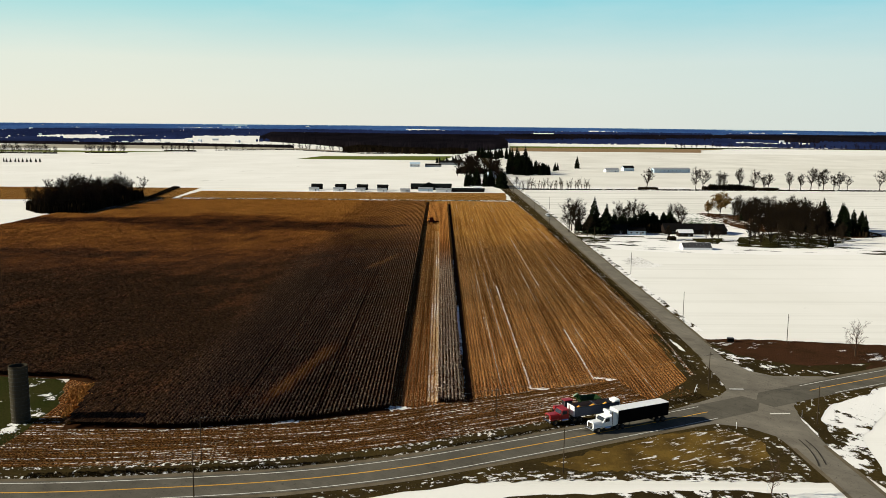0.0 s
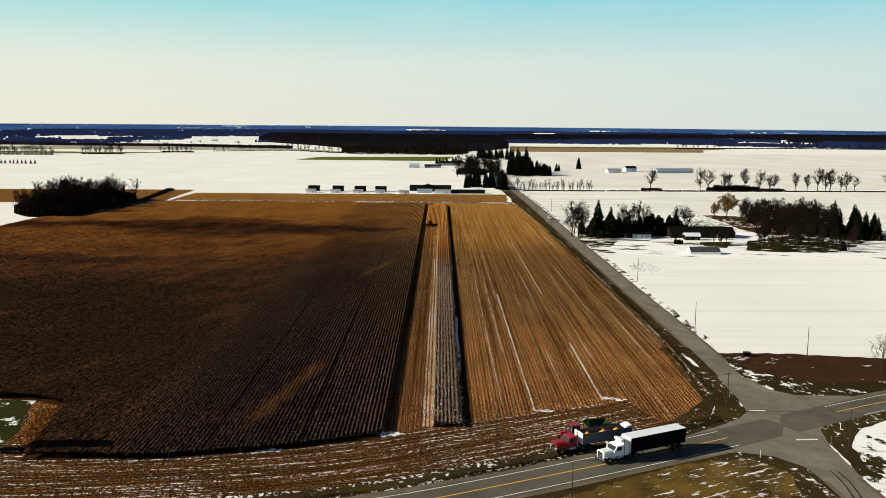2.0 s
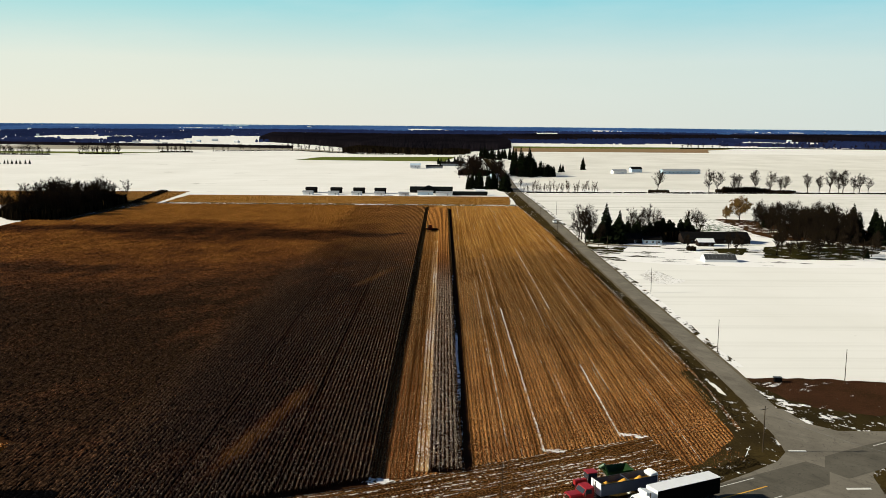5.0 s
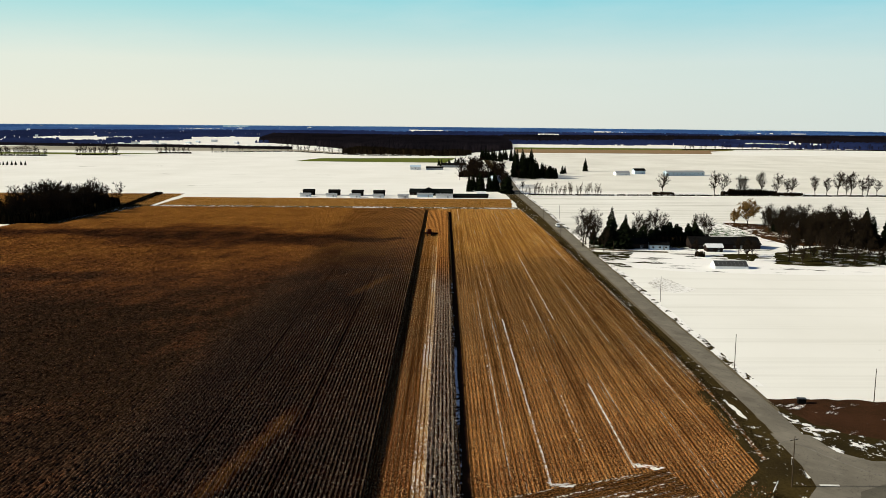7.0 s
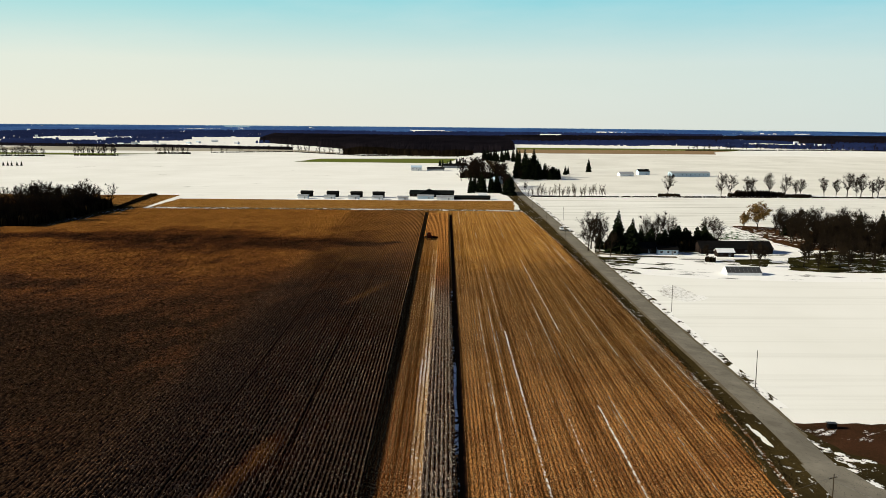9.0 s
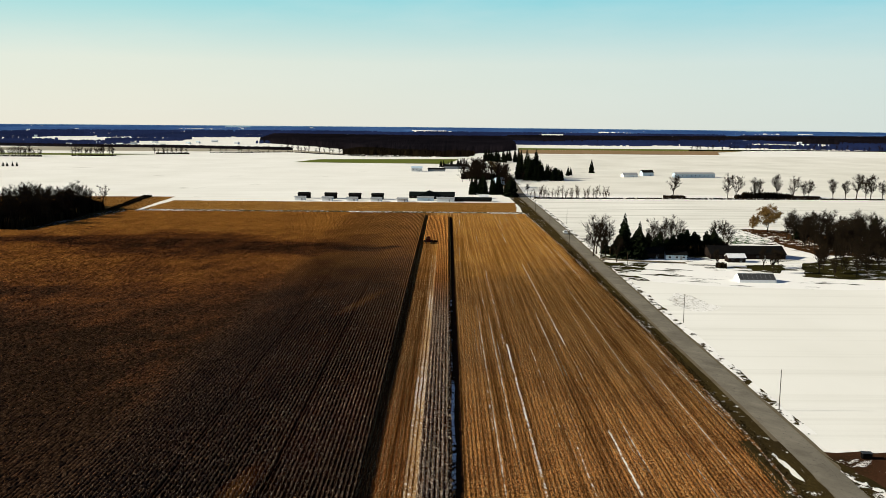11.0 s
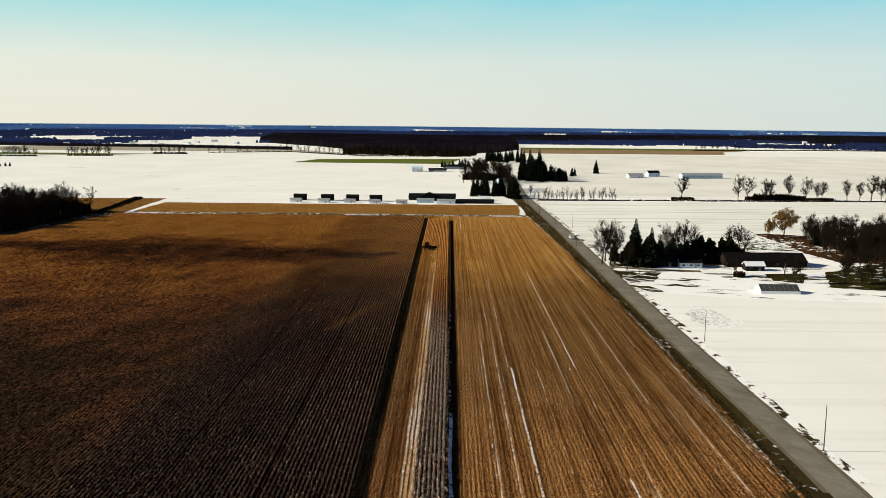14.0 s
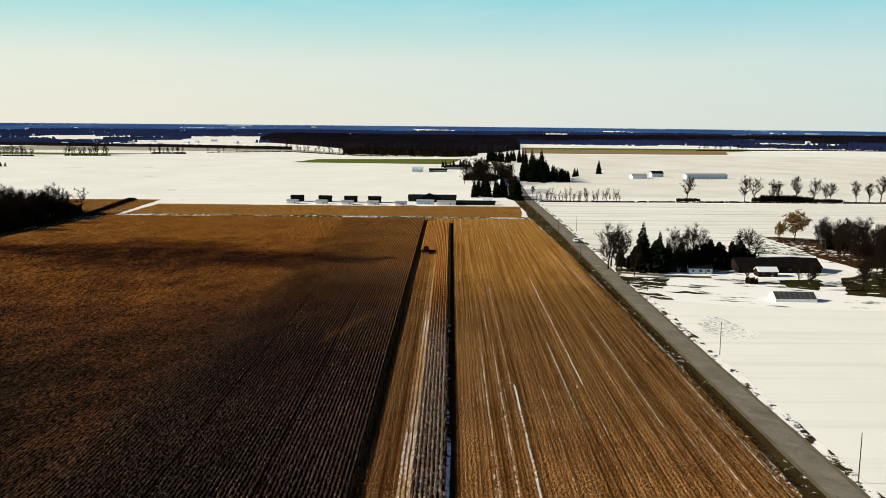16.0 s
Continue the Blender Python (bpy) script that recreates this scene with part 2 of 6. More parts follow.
def crop_tone(k, u, v, p):
    """The pattern of the standing field, 0 dull to 1 golden: golden far end, darker belts, a duller quarter by the cut.
    """
    warp = k.math("MULTIPLY", k.math("SUBTRACT", k.noise(k.position((0.6, 1.2, 1)), 0.03, 5, 0.62), 0.5), 62)
    vv = k.math("ADD", v, warp)
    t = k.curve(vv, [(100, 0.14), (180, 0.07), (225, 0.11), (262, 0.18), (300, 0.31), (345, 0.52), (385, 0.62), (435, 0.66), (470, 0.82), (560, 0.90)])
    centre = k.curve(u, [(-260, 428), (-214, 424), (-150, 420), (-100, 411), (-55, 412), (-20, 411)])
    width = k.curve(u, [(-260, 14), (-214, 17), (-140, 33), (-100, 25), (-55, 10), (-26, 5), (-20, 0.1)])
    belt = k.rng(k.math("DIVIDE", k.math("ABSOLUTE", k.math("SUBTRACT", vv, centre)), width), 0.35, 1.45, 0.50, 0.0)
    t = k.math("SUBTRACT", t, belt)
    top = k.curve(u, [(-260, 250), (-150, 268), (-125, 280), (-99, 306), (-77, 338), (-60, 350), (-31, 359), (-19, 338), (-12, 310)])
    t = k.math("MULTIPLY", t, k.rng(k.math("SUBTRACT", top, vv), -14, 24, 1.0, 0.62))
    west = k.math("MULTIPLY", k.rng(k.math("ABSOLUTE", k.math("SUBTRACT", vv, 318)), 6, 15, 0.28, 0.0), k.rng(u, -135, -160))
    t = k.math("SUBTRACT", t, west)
    mid = k.noise(k.position((1.0, 0.6, 1), 0.5), 0.07, 6, 0.7)
    t = k.math("ADD", t, k.rng(mid, 0.34, 0.66, -0.17, 0.20))
    # ripe islands in the dull part
    for cu, cv, ru, rv, gain in ((-70, 226, 16, 14, 0.15), (-85, 258, 15, 20, 0.15), (-156, 230, 12, 18, 0.12), (-62, 150, 14, 8, 0.14), (-108, 268, 20, 12, 0.12), (-120, 180, 26, 9, 0.10)):
        du = k.math("DIVIDE", k.math("SUBTRACT", u, cu), ru)
        dv = k.math("DIVIDE", k.math("SUBTRACT", vv, cv), rv)
        r2 = k.math("ADD", k.math("MULTIPLY", du, du), k.math("MULTIPLY", dv, dv))
        t = k.math("ADD", t, k.math("MULTIPLY", k.rng(r2, 0.2, 1.6, gain, 0.0), k.rng(mid, 0.42, 0.6)))
    # two ripe streaks slanting across the rows near the cut
    wave = k.math("MULTIPLY", k.noise(p, 0.3, 4, 0.7), 5)
    for slope, off, v0, v1, gain in ((0.257, -78.4, 146, 186, 0.75), (0.397, -147.3, 288, 322, 0.55)):
        d = k.math("ABSOLUTE", k.math("SUBTRACT", k.math("ADD", u, wave), k.math("ADD", k.math("MULTIPLY", v, slope), off)))
        s = k.math("MULTIPLY", k.rng(v, v0 - 6, v0 + 6), k.rng(v, v1 + 6, v1 - 6))
        t = k.math("ADD", t, k.math("MULTIPLY", s, k.rng(d, 0.8, 3.4, gain, 0.0)))
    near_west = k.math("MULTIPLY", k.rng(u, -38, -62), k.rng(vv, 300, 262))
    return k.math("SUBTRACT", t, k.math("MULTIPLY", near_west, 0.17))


def mid_patch(k):
    return k.noise(k.position((1.0, 0.6, 1), 0.8), 0.09, 5, 0.7)


def corn_material(name, tone, bleached, bleach, solid=False, strip=False):
    """Dry maize: dark and rust-brown plants, riper patches, and bleached leaves here and there."""
    k = Nodes(name, 0.75)
    p = k.position()
    isl = k.rng(k.noise(p, 1.5, 3, 0.6), 0.34, 0.66) if solid else k.n("NewGeometry").outputs["Random Per Island"]
    sep = k.n("SeparateXYZ", Vector=k.position((1, 1, 1), -ROW_TURN))
    u, v = sep.outputs["X"], sep.outputs["Y"]
    if strip:
        t = k.curve(k.math("ADD", v, k.math("MULTIPLY", k.noise(p, 0.05, 4), 60)), [(150, 0.30), (320, 0.40), (400, 0.8), (560, 0.9)])
        east = k.rng(v, 285, 340, 1.0, 0.10)
    else:
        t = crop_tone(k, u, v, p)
        east = k.math("MULTIPLY", k.rng(u, -75, -20, 0.10, 1.0), k.rng(v, 300, 420, 1.0, 0.25))
    fleck = k.noise(p, 0.9, 3, 0.7)
    t = k.math("ADD", t, k.rng(fleck, 0.36, 0.64, -0.17, 0.19))
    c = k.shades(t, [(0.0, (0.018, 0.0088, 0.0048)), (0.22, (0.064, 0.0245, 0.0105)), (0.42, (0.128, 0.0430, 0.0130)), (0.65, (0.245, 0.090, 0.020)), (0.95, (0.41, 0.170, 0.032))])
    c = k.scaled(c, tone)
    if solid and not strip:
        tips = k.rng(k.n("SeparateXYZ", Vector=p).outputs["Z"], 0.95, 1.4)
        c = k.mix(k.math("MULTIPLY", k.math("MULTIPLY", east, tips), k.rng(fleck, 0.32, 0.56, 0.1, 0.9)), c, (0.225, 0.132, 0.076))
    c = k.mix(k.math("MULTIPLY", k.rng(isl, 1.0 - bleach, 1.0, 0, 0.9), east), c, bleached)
    if not solid and not strip:
        ember = k.math("FRACT", k.math("MULTIPLY", isl, 7.31))
        c = k.mix(k.math("MULTIPLY", k.rng(ember, 0.80, 0.92, 0, 0.7), k.math("MULTIPLY", k.rng(mid_patch(k), 0.40, 0.60, 0.25, 1.0), k.rng(u, -45, -75, 1.0, 0.55))), c, (0.36, 0.130, 0.032))
    c = k.scaled(c, k.rng(isl, 0.0, 0.85, 0.30, 1.45))
    k.colour(c)
    return k.m


def asphalt_material(name, base, wear=0.5):
    k = Nodes(name, 0.85)
    p = k.position()
    n1, n2 = k.noise(p, 0.07, 4), k.noise(p, 3.0, 5, 0.7)
    c = k.mix(k.rng(n1, 0.3, 0.7), base, tuple(x * 1.45 for x in base))
    c = k.mix(k.rng(n2, 0.35, 0.75, 0, wear * 0.5), c, tuple(x * 0.5 for x in base))
    stain = k.noise(k.position((0.5, 1.0, 1), 0.45), 0.22, 5, 0.65)
    c = k.mix(k.rng(stain, 0.52, 0.70, 0, 0.5), c, tuple(x * 1.8 for x in base))
    c = k.mix(k.rng(stain, 0.46, 0.32, 0, 0.45), c, tuple(x * 0.6 for x in base))
    crack = k.rng(k.math("ABSOLUTE", k.math("SUBTRACT", k.noise(p, 0.35, 3), 0.5)), 0.0, 0.006, 0.6, 0)
    c = k.mix(crack, c, (0.02, 0.02, 0.02))
    k.colour(c)
    k.bump(n2, 0.3, 0.01)
    return k.m


def leafy(name, c1, c2, rough=0.8):
    k = Nodes(name, rough)
    isl = k.n("NewGeometry").outputs["Random Per Island"]
    r = k.n("ObjectInfo").outputs["Random"]
    c = k.mix(k.math("FRACT", k.math("ADD", isl, r)), c1, c2)
    k.colour(c)
    return k.m


def woods_material(name, c1, c2, patch_size):
    """Far leafless woodland: tone drifts from stand to stand, with darker and paler crowns."""
    k = Nodes(name, 0.9)
    isl = k.n("NewGeometry").outputs["Random Per Island"]
    stand = k.noise(k.position((1, 0.35, 0)), 1.0 / patch_size, 4, 0.6)
    f = k.math("ADD", k.rng(stand, 0.35, 0.65, 0.0, 0.75), k.math("MULTIPLY", isl, 0.25))
    k.colour(k.mix(f, c1, c2))
    return k.m


SNOW = snow_material("snow", (0.765, 0.745, 0.69), (0.70, 0.68, 0.62), 0.28)
THIN_SNOW = snow_material("thin_snow", (0.71, 0.685, 0.615), (0.60, 0.575, 0.505), 0.40)
DRILLED_SNOW = snow_material("drilled_snow", (0.74, 0.72, 0.66), (0.64, 0.62, 0.56), 0.85)
SNOW_SPECKLED = rough_ground("streak_snow", (0.20, 0.09, 0.025), (0.08, 0.035, 0.01), 0.42, 1.3)
ASPHALT = asphalt_material("asphalt", (0.082, 0.074, 0.058))
SIDE_ASPHALT = asphalt_material("side_road_asphalt", (0.132, 0.117, 0.092))
GRAVEL = plain("gravel", (0.15, 0.125, 0.085), (0.085, 0.066, 0.042), 0.3, 5, 0.9, world=True)
VERGE = rough_ground("verge_grass", (0.030, 0.021, 0.009), (0.052, 0.036, 0.012), 0.28, 0.5, (1, 1, 1), 0.0)
VERGE_SNOWY = rough_ground("snowy_verge_grass", (0.024, 0.018, 0.008), (0.042, 0.029, 0.010), 0.38, 0.3)
GRASS = rough_ground("rough_grass", (0.15, 0.091, 0.021), (0.045, 0.028, 0.010), 0.33, 0.45, (0.5, 2.4, 1), -0.4, 0.13)
LAWN = rough_ground("winter_lawn", (0.022, 0.026, 0.007), (0.035, 0.032, 0.010), 0.42, 0.18)
WEEDS = rough_ground("red_brown_weeds", (0.060, 0.027, 0.014), (0.030, 0.017, 0.008), 0.30, 0.16, (0.6, 1.6, 1), -0.35)
YARD = rough_ground("yard_ground", (0.025, 0.024, 0.008), (0.035, 0.027, 0.011), 0.73, 0.10, (0.35, 1.5, 1), 0.1)
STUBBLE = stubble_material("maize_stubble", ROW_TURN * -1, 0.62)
HEADLAND = stubble_material("headland_stubble", 0.0, 1.5, 0.46, True, 0.06)
EAST_GROUND = rough_ground("snowy_corner", (0.030, 0.022, 0.009), (0.05, 0.035, 0.012), 0.63, 0.22)
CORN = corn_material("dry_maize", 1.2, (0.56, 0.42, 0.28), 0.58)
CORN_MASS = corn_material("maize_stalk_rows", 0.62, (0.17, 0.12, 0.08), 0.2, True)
STRIP_CORN = corn_material("bleached_maize", 1.6, (0.58, 0.50, 0.385), 0.78, False, True)
STRIP_MASS = corn_material("bleached_stalk_rows", 1.0, (0.36, 0.31, 0.23), 0.85, True, True)
# soil under the maize; also the colour of the uncut strip's painted shadow
SOIL_AND_SHADOW = plain("maize_soil_and_shadow", (0.022, 0.010, 0.005), (0.04, 0.018, 0.008), 0.2, 3.0, 0.9, world=True)
FAR_GREEN = plain("far_green_field", (0.085, 0.11, 0.018), (0.11, 0.12, 0.03), 0.01, 0.2, 0.9, world=True)
FAR_BROWN = plain("far_brown_field", (0.26, 0.17, 0.095), (0.19, 0.13, 0.07), 0.01, 0.2, 0.9, world=True)
FAR_GREY = plain("far_grey_field", (0.26, 0.23, 0.17), (0.36, 0.33, 0.26), 0.01, 0.2, 0.9, world=True)
YELLOW = plain("yellow_road_paint", (0.62, 0.34, 0.06), (0.50, 0.27, 0.05), 0.5, 5, 0.7, world=True)
WHITE_PAINT = plain("white_road_paint", (0.66, 0.64, 0.58), (0.50, 0.48, 0.43), 0.5, 5, 0.7, world=True)
WOOD_POLE = plain("weathered_pole_wood", (0.055, 0.040, 0.026), (0.028, 0.020, 0.013), 0.5, 4, 0.85)
BARK = plain("bark", (0.034, 0.025, 0.017), (0.018, 0.013, 0.009), 0.5, 3, 0.9)
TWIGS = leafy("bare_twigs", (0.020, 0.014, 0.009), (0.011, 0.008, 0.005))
PALE_BARK = plain("pale_bark", (0.075, 0.045, 0.028), (0.035, 0.022, 0.014), 0.5, 3, 0.9)
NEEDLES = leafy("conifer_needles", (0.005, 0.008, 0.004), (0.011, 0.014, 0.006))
OAK_LEAVES = leafy("dry_golden_leaves", (0.23, 0.135, 0.038), (0.075, 0.042, 0.014))
GREY_TWIGS = leafy("grey_brown_twigs", (0.085, 0.062, 0.042), (0.045, 0.032, 0.022))
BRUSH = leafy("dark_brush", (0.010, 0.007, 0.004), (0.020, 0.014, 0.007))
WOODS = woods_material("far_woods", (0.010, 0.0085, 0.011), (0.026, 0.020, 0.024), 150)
# distance haze is painted into the next three: bluer and paler further out
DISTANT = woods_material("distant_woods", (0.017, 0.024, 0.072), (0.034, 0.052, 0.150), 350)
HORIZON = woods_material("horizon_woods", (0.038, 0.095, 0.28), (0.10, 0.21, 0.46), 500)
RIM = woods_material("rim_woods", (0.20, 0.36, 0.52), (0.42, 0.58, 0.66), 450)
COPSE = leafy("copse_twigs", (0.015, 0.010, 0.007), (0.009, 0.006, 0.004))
WHITE_WALL = plain("white_siding", (0.72, 0.73, 0.74), (0.62, 0.63, 0.64), 0.3, 3, 0.6)
BLUE_WALL = plain("pale_blue_siding", (0.42, 0.52, 0.60), (0.36, 0.45, 0.53), 0.3, 3, 0.6)
DARK_ROOF = plain("dark_shingles", (0.005, 0.005, 0.005), (0.010, 0.0095, 0.009), 0.4, 4, 0.9, vary=0.15)
TEAL_ROOF = plain("teal_metal_roof", (0.006, 0.008, 0.0075), (0.009, 0.011, 0.0105), 0.4, 4, 0.8)
GREY_ROOF = plain("grey_metal_roof", (0.20, 0.21, 0.22), (0.28, 0.29, 0.30), 0.3, 3, 0.7)
GREENHOUSE_GLASS = plain("greenhouse_glazing", (0.030, 0.030, 0.030), (0.060, 0.058, 0.052), 0.5, 2, 0.35)
GLASS = plain("window_glass", (0.02, 0.025, 0.03), (0.03, 0.035, 0.04), 1, 3, 0.12)
BRICK = plain("brown_brick", (0.020, 0.014, 0.011), (0.012, 0.009, 0.008), 0.5, 5, 0.85)
CONCRETE = plain("weathered_concrete", (0.058, 0.050, 0.034), (0.028, 0.024, 0.017), 0.25, 2.5, 0.9, bump=0.4)
RED_PAINT = plain("red_truck_paint", (0.27, 0.012, 0.012), (0.22, 0.010, 0.010), 1, 8, 0.3)
WHITE_METAL = plain("white_vehicle_paint", (0.74, 0.74, 0.73), (0.66, 0.66, 0.65), 0.8, 6, 0.35)
BLACK_SIDE = plain("black_trailer_side", (0.0035, 0.0033, 0.003), (0.006, 0.0055, 0.005), 0.8, 6, 0.8)
ALUMINIUM = plain("grey_blue_trailer_panel", (0.070, 0.082, 0.115), (0.050, 0.060, 0.085), 0.4, 4, 0.45, 0.0)
CHROME = plain("chrome", (0.60, 0.60, 0.60), (0.5, 0.5, 0.5), 1, 6, 0.15, 1.0)
TYRE = plain("tyre_rubber", (0.015, 0.015, 0.015), (0.025, 0.024, 0.022), 2, 10, 0.9)
GRAIN = plain("maize_grain", (0.60, 0.30, 0.05), (0.46, 0.22, 0.035), 0.6, 6, 0.9, bump=0.4)
GREEN_PAINT = plain("green_machine_paint", (0.014, 0.060, 0.010), (0.009, 0.035, 0.006), 0.8, 6, 0.4)
COMBINE_PAINT = plain("dark_red_machine_paint", (0.05, 0.012, 0.006), (0.03, 0.008, 0.005), 0.8, 6, 0.8)
YELLOW_PAINT = plain("yellow_machine_paint", (0.55, 0.40, 0.03), (0.45, 0.33, 0.03), 0.8, 6, 0.4)
DARK_METAL = plain("dark_steel", (0.03, 0.03, 0.03), (0.05, 0.048, 0.045), 0.8, 6, 0.5, 0.5)
SIGN_GREY = plain("sign_back_metal", (0.22, 0.22, 0.22), (0.30, 0.30, 0.30), 1, 6, 0.45, 0.6)
WIRE = plain("wire_metal", (0.09, 0.09, 0.09), (0.13, 0.13, 0.12), 1, 6, 0.4, 0.3)


# ---- mesh helpers ----
def mesh_from(name, verts, faces, material):
    me = bpy.data.meshes.new(name)
    me.from_pydata(verts, [], faces)
    me.materials.append(material)
    me.update()
    return me


def mesh_arrays(name, verts, tris, material):
    """A mesh of triangles from number arrays."""
    me = bpy.data.meshes.new(name)
    verts, tris = np.asarray(verts, dtype=np.float32), np.asarray(tris, dtype=np.int32)
    me.vertices.add(len(verts))
    me.vertices.foreach_set("co", verts.ravel())
    me.loops.add(tris.size)
    me.loops.foreach_set("vertex_index", tris.ravel())
    me.polygons.add(len(tris))
    me.polygons.foreach_set("loop_start", np.arange(0, tris.size, 3, dtype=np.int32))
    me.materials.append(material)
    me.update(calc_edges=True)
    return me


def part(name, bm, material, parent, label="", smooth=False):
    """Links a bmesh or mesh as one part under a thing or a part."""
    if isinstance(bm, bmesh.types.BMesh):
        me = bpy.data.meshes.new(name)
        bm.normal_update()
        bm.to_mesh(me)
        bm.free()
        me.materials.append(material)
    else:
        me = bm
    if smooth:
        for poly in me.polygons:
            poly.use_smooth = True
    ob = new(name, me)
    ob.parent = parent
    if label:
        ob["label"] = label
    return ob


def thing(name, at, turn=0.0, label="", category="", group=""):
    """An empty at a thing's base, which carries its parts."""
    ob = new(name)
    ob.empty_display_size = 0.3
    ob.matrix_world = pose(at[0], at[1], at[2] if len(at) > 2 else 0.0, 0, 0, turn)
    return tagged(ob, label, category, group)


def setting(name, me, label="", category=""):
    return tagged(new(name, me), label, category, "", "structure")


def box(bm, c, s, rot=None, bevel=0.0):
    m = Matrix.Translation(c)
    if rot:
        m = m @ Euler([radians(a) for a in rot]).to_matrix().to_4x4()
    r = bmesh.ops.create_cube(bm, size=1.0, matrix=m @ Matrix.Diagonal((*s, 1)))
    if bevel:
        edges = list({e for v in r["verts"] for e in v.link_edges})
        bmesh.ops.bevel(bm, geom=edges, offset=bevel, segments=2, affect="EDGES", profile=0.6)
    return bm


def tube(bm, a, b, r1, r2=None, seg=8, caps=True):
    a, b = Vector(a), Vector(b)
    d = b - a
    m = Matrix.Translation((a + b) / 2) @ d.to_track_quat("Z", "Y").to_matrix().to_4x4()
    bmesh.ops.create_cone(bm, cap_ends=caps, segments=seg, radius1=r1, radius2=r1 if r2 is None else r2, depth=d.length, matrix=m)
    return bm


def prism(bm, outline, x0, x1):
    """Sweeps an outline of (y, z) from x0 to x1."""
    a = [bm.verts.new((x0, y, z)) for y, z in outline]
    b = [bm.verts.new((x1, y, z)) for y, z in outline]
    k = len(outline)
    bm.faces.new(a[::-1])
    bm.faces.new(b)
    for i in range(k):
        bm.faces.new((a[i], a[(i + 1) % k], b[(i + 1) % k], b[i]))
    bmesh.ops.recalc_face_normals(bm, faces=bm.faces)
    return bm


def fresh():
    return bmesh.new()


def curve_points(pts, step=6.0):
    """A smooth line through the given points."""
    p = [Vector((x, y)) for x, y in pts]
    p = [p[0] * 2 - p[1]] + p + [p[-1] * 2 - p[-2]]
    out = []
    for i in range(1, len(p) - 2):
        k = max(1, int((p[i + 1] - p[i]).length / step))
        for j in range(k):
            t = j / k
            out.append(0.5 * (2 * p[i] + (p[i + 1] - p[i - 1]) * t + (2 * p[i - 1] - 5 * p[i] + 4 * p[i + 1] - p[i + 2]) * t * t + (3 * p[i] - p[i - 1] - 3 * p[i + 1] + p[i + 2]) * t ** 3))
    out.append(p[-2])
    return out


def offset_line(line, d):
    """The line shifted to its left by d."""
    out = []
    for i, q in enumerate(line):
        t = (line[min(i + 1, len(line) - 1)] - line[max(i - 1, 0)]).normalized()
        out.append(q + Vector((-t.y, t.x)) * d)
    return out


def ribbon(name, line, d0, d1, z, material, crown=0.0, jag=0.0, seed=1):
    """A strip along a line, from offset d0 to d1, with ragged edges if asked."""
    rnd = random.Random(seed)
    a, b = offset_line(line, d0), offset_line(line, d1)
    verts, faces = [], []
    for i in range(len(line)):
        p, q = a[i], b[i]
        w = (q - p).normalized()
        p, q = p - w * rnd.uniform(0, jag), q + w * rnd.uniform(0, jag)
        m = (p + q) / 2
        verts += [(p.x, p.y, z), (m.x, m.y, z + crown), (q.x, q.y, z)]
    for i in range(len(line) - 1):
        k = 3 * i
        faces += [(k, k + 1, k + 4, k + 3)[::-1], (k + 1, k + 2, k + 5, k + 4)[::-1]]
    me = mesh_from(name, verts, faces, material)
    return me


def patch(name, outline, z, material, jag=0.0, step=4.0, seed=1):
    """A flat piece of ground inside an outline, with a wavering edge."""
    rnd = random.Random(seed)
    pts = []
    for i, p in enumerate(outline):
        p, q = Vector(p), Vector(outline[(i + 1) % len(outline)])
        k = max(1, int((q - p).length / step)) if jag else 1
        for j in range(k):
            r = p.lerp(q, j / k)
            if jag:
                r = r + Vector((rnd.uniform(-jag, jag), rnd.uniform(-jag, jag)))
            pts.append((r.x, r.y, z))
    bm = bmesh.new()
    f = bm.faces.new([bm.verts.new(p) for p in pts])
    f.normal_update()
    bmesh.ops.triangulate(bm, faces=[f])
    bmesh.ops.recalc_face_normals(bm, faces=bm.faces)
    if sum(x.normal.z for x in bm.faces) < 0:
        bmesh.ops.reverse_faces(bm, faces=bm.faces)
    me = bpy.data.meshes.new(name)
    bm.to_mesh(me)
    bm.free()
    me.materials.append(material)
    return me


CA, SA = math.cos(ROW_TURN), math.sin(ROW_TURN)


def field(u, v):
    """From across and along the maize rows to the world."""
    return (u * CA - v * SA, u * SA + v * CA)


# ---- ground and roads ----
def land_height(x, y):
    """Level fields that rise to low wooded hills far out."""
    r = math.hypot(x, y)
    t = min(1.0, max(0.0, (r - 2070) / 2290))
    return t * t * (3 - 2 * t) * (39.3 - 11 * x / 4300)


def ground_sheet():
    radii = [0, 60, 120, 200, 300, 450, 650, 900, 1200, 1600, 1850, 2070, 2250, 2430, 2610, 2790, 2970, 3150, 3330, 3510, 3690, 3870, 4050, 4230, 4345]
    seg = 96
    verts, faces = [(0, 0, 0)], []
    for r in radii[1:]:
        for j in range(seg):
            a = 2 * math.pi * j / seg
            x, y = r * math.cos(a), r * math.sin(a)
            verts.append((x, y, land_height(x, y)))
    for j in range(seg):
        faces.append((0, 1 + j, 1 + (j + 1) % seg))
    for i in range(len(radii) - 2):
        for j in range(seg):
            a, b = 1 + i * seg + j, 1 + i * seg + (j + 1) % seg
            faces.append((a, a + seg, b + seg, b))
    return mesh_from("ground", verts, faces, SNOW)


setting("ground", ground_sheet(), "snow-covered level farmland reaching the horizon", "ground")

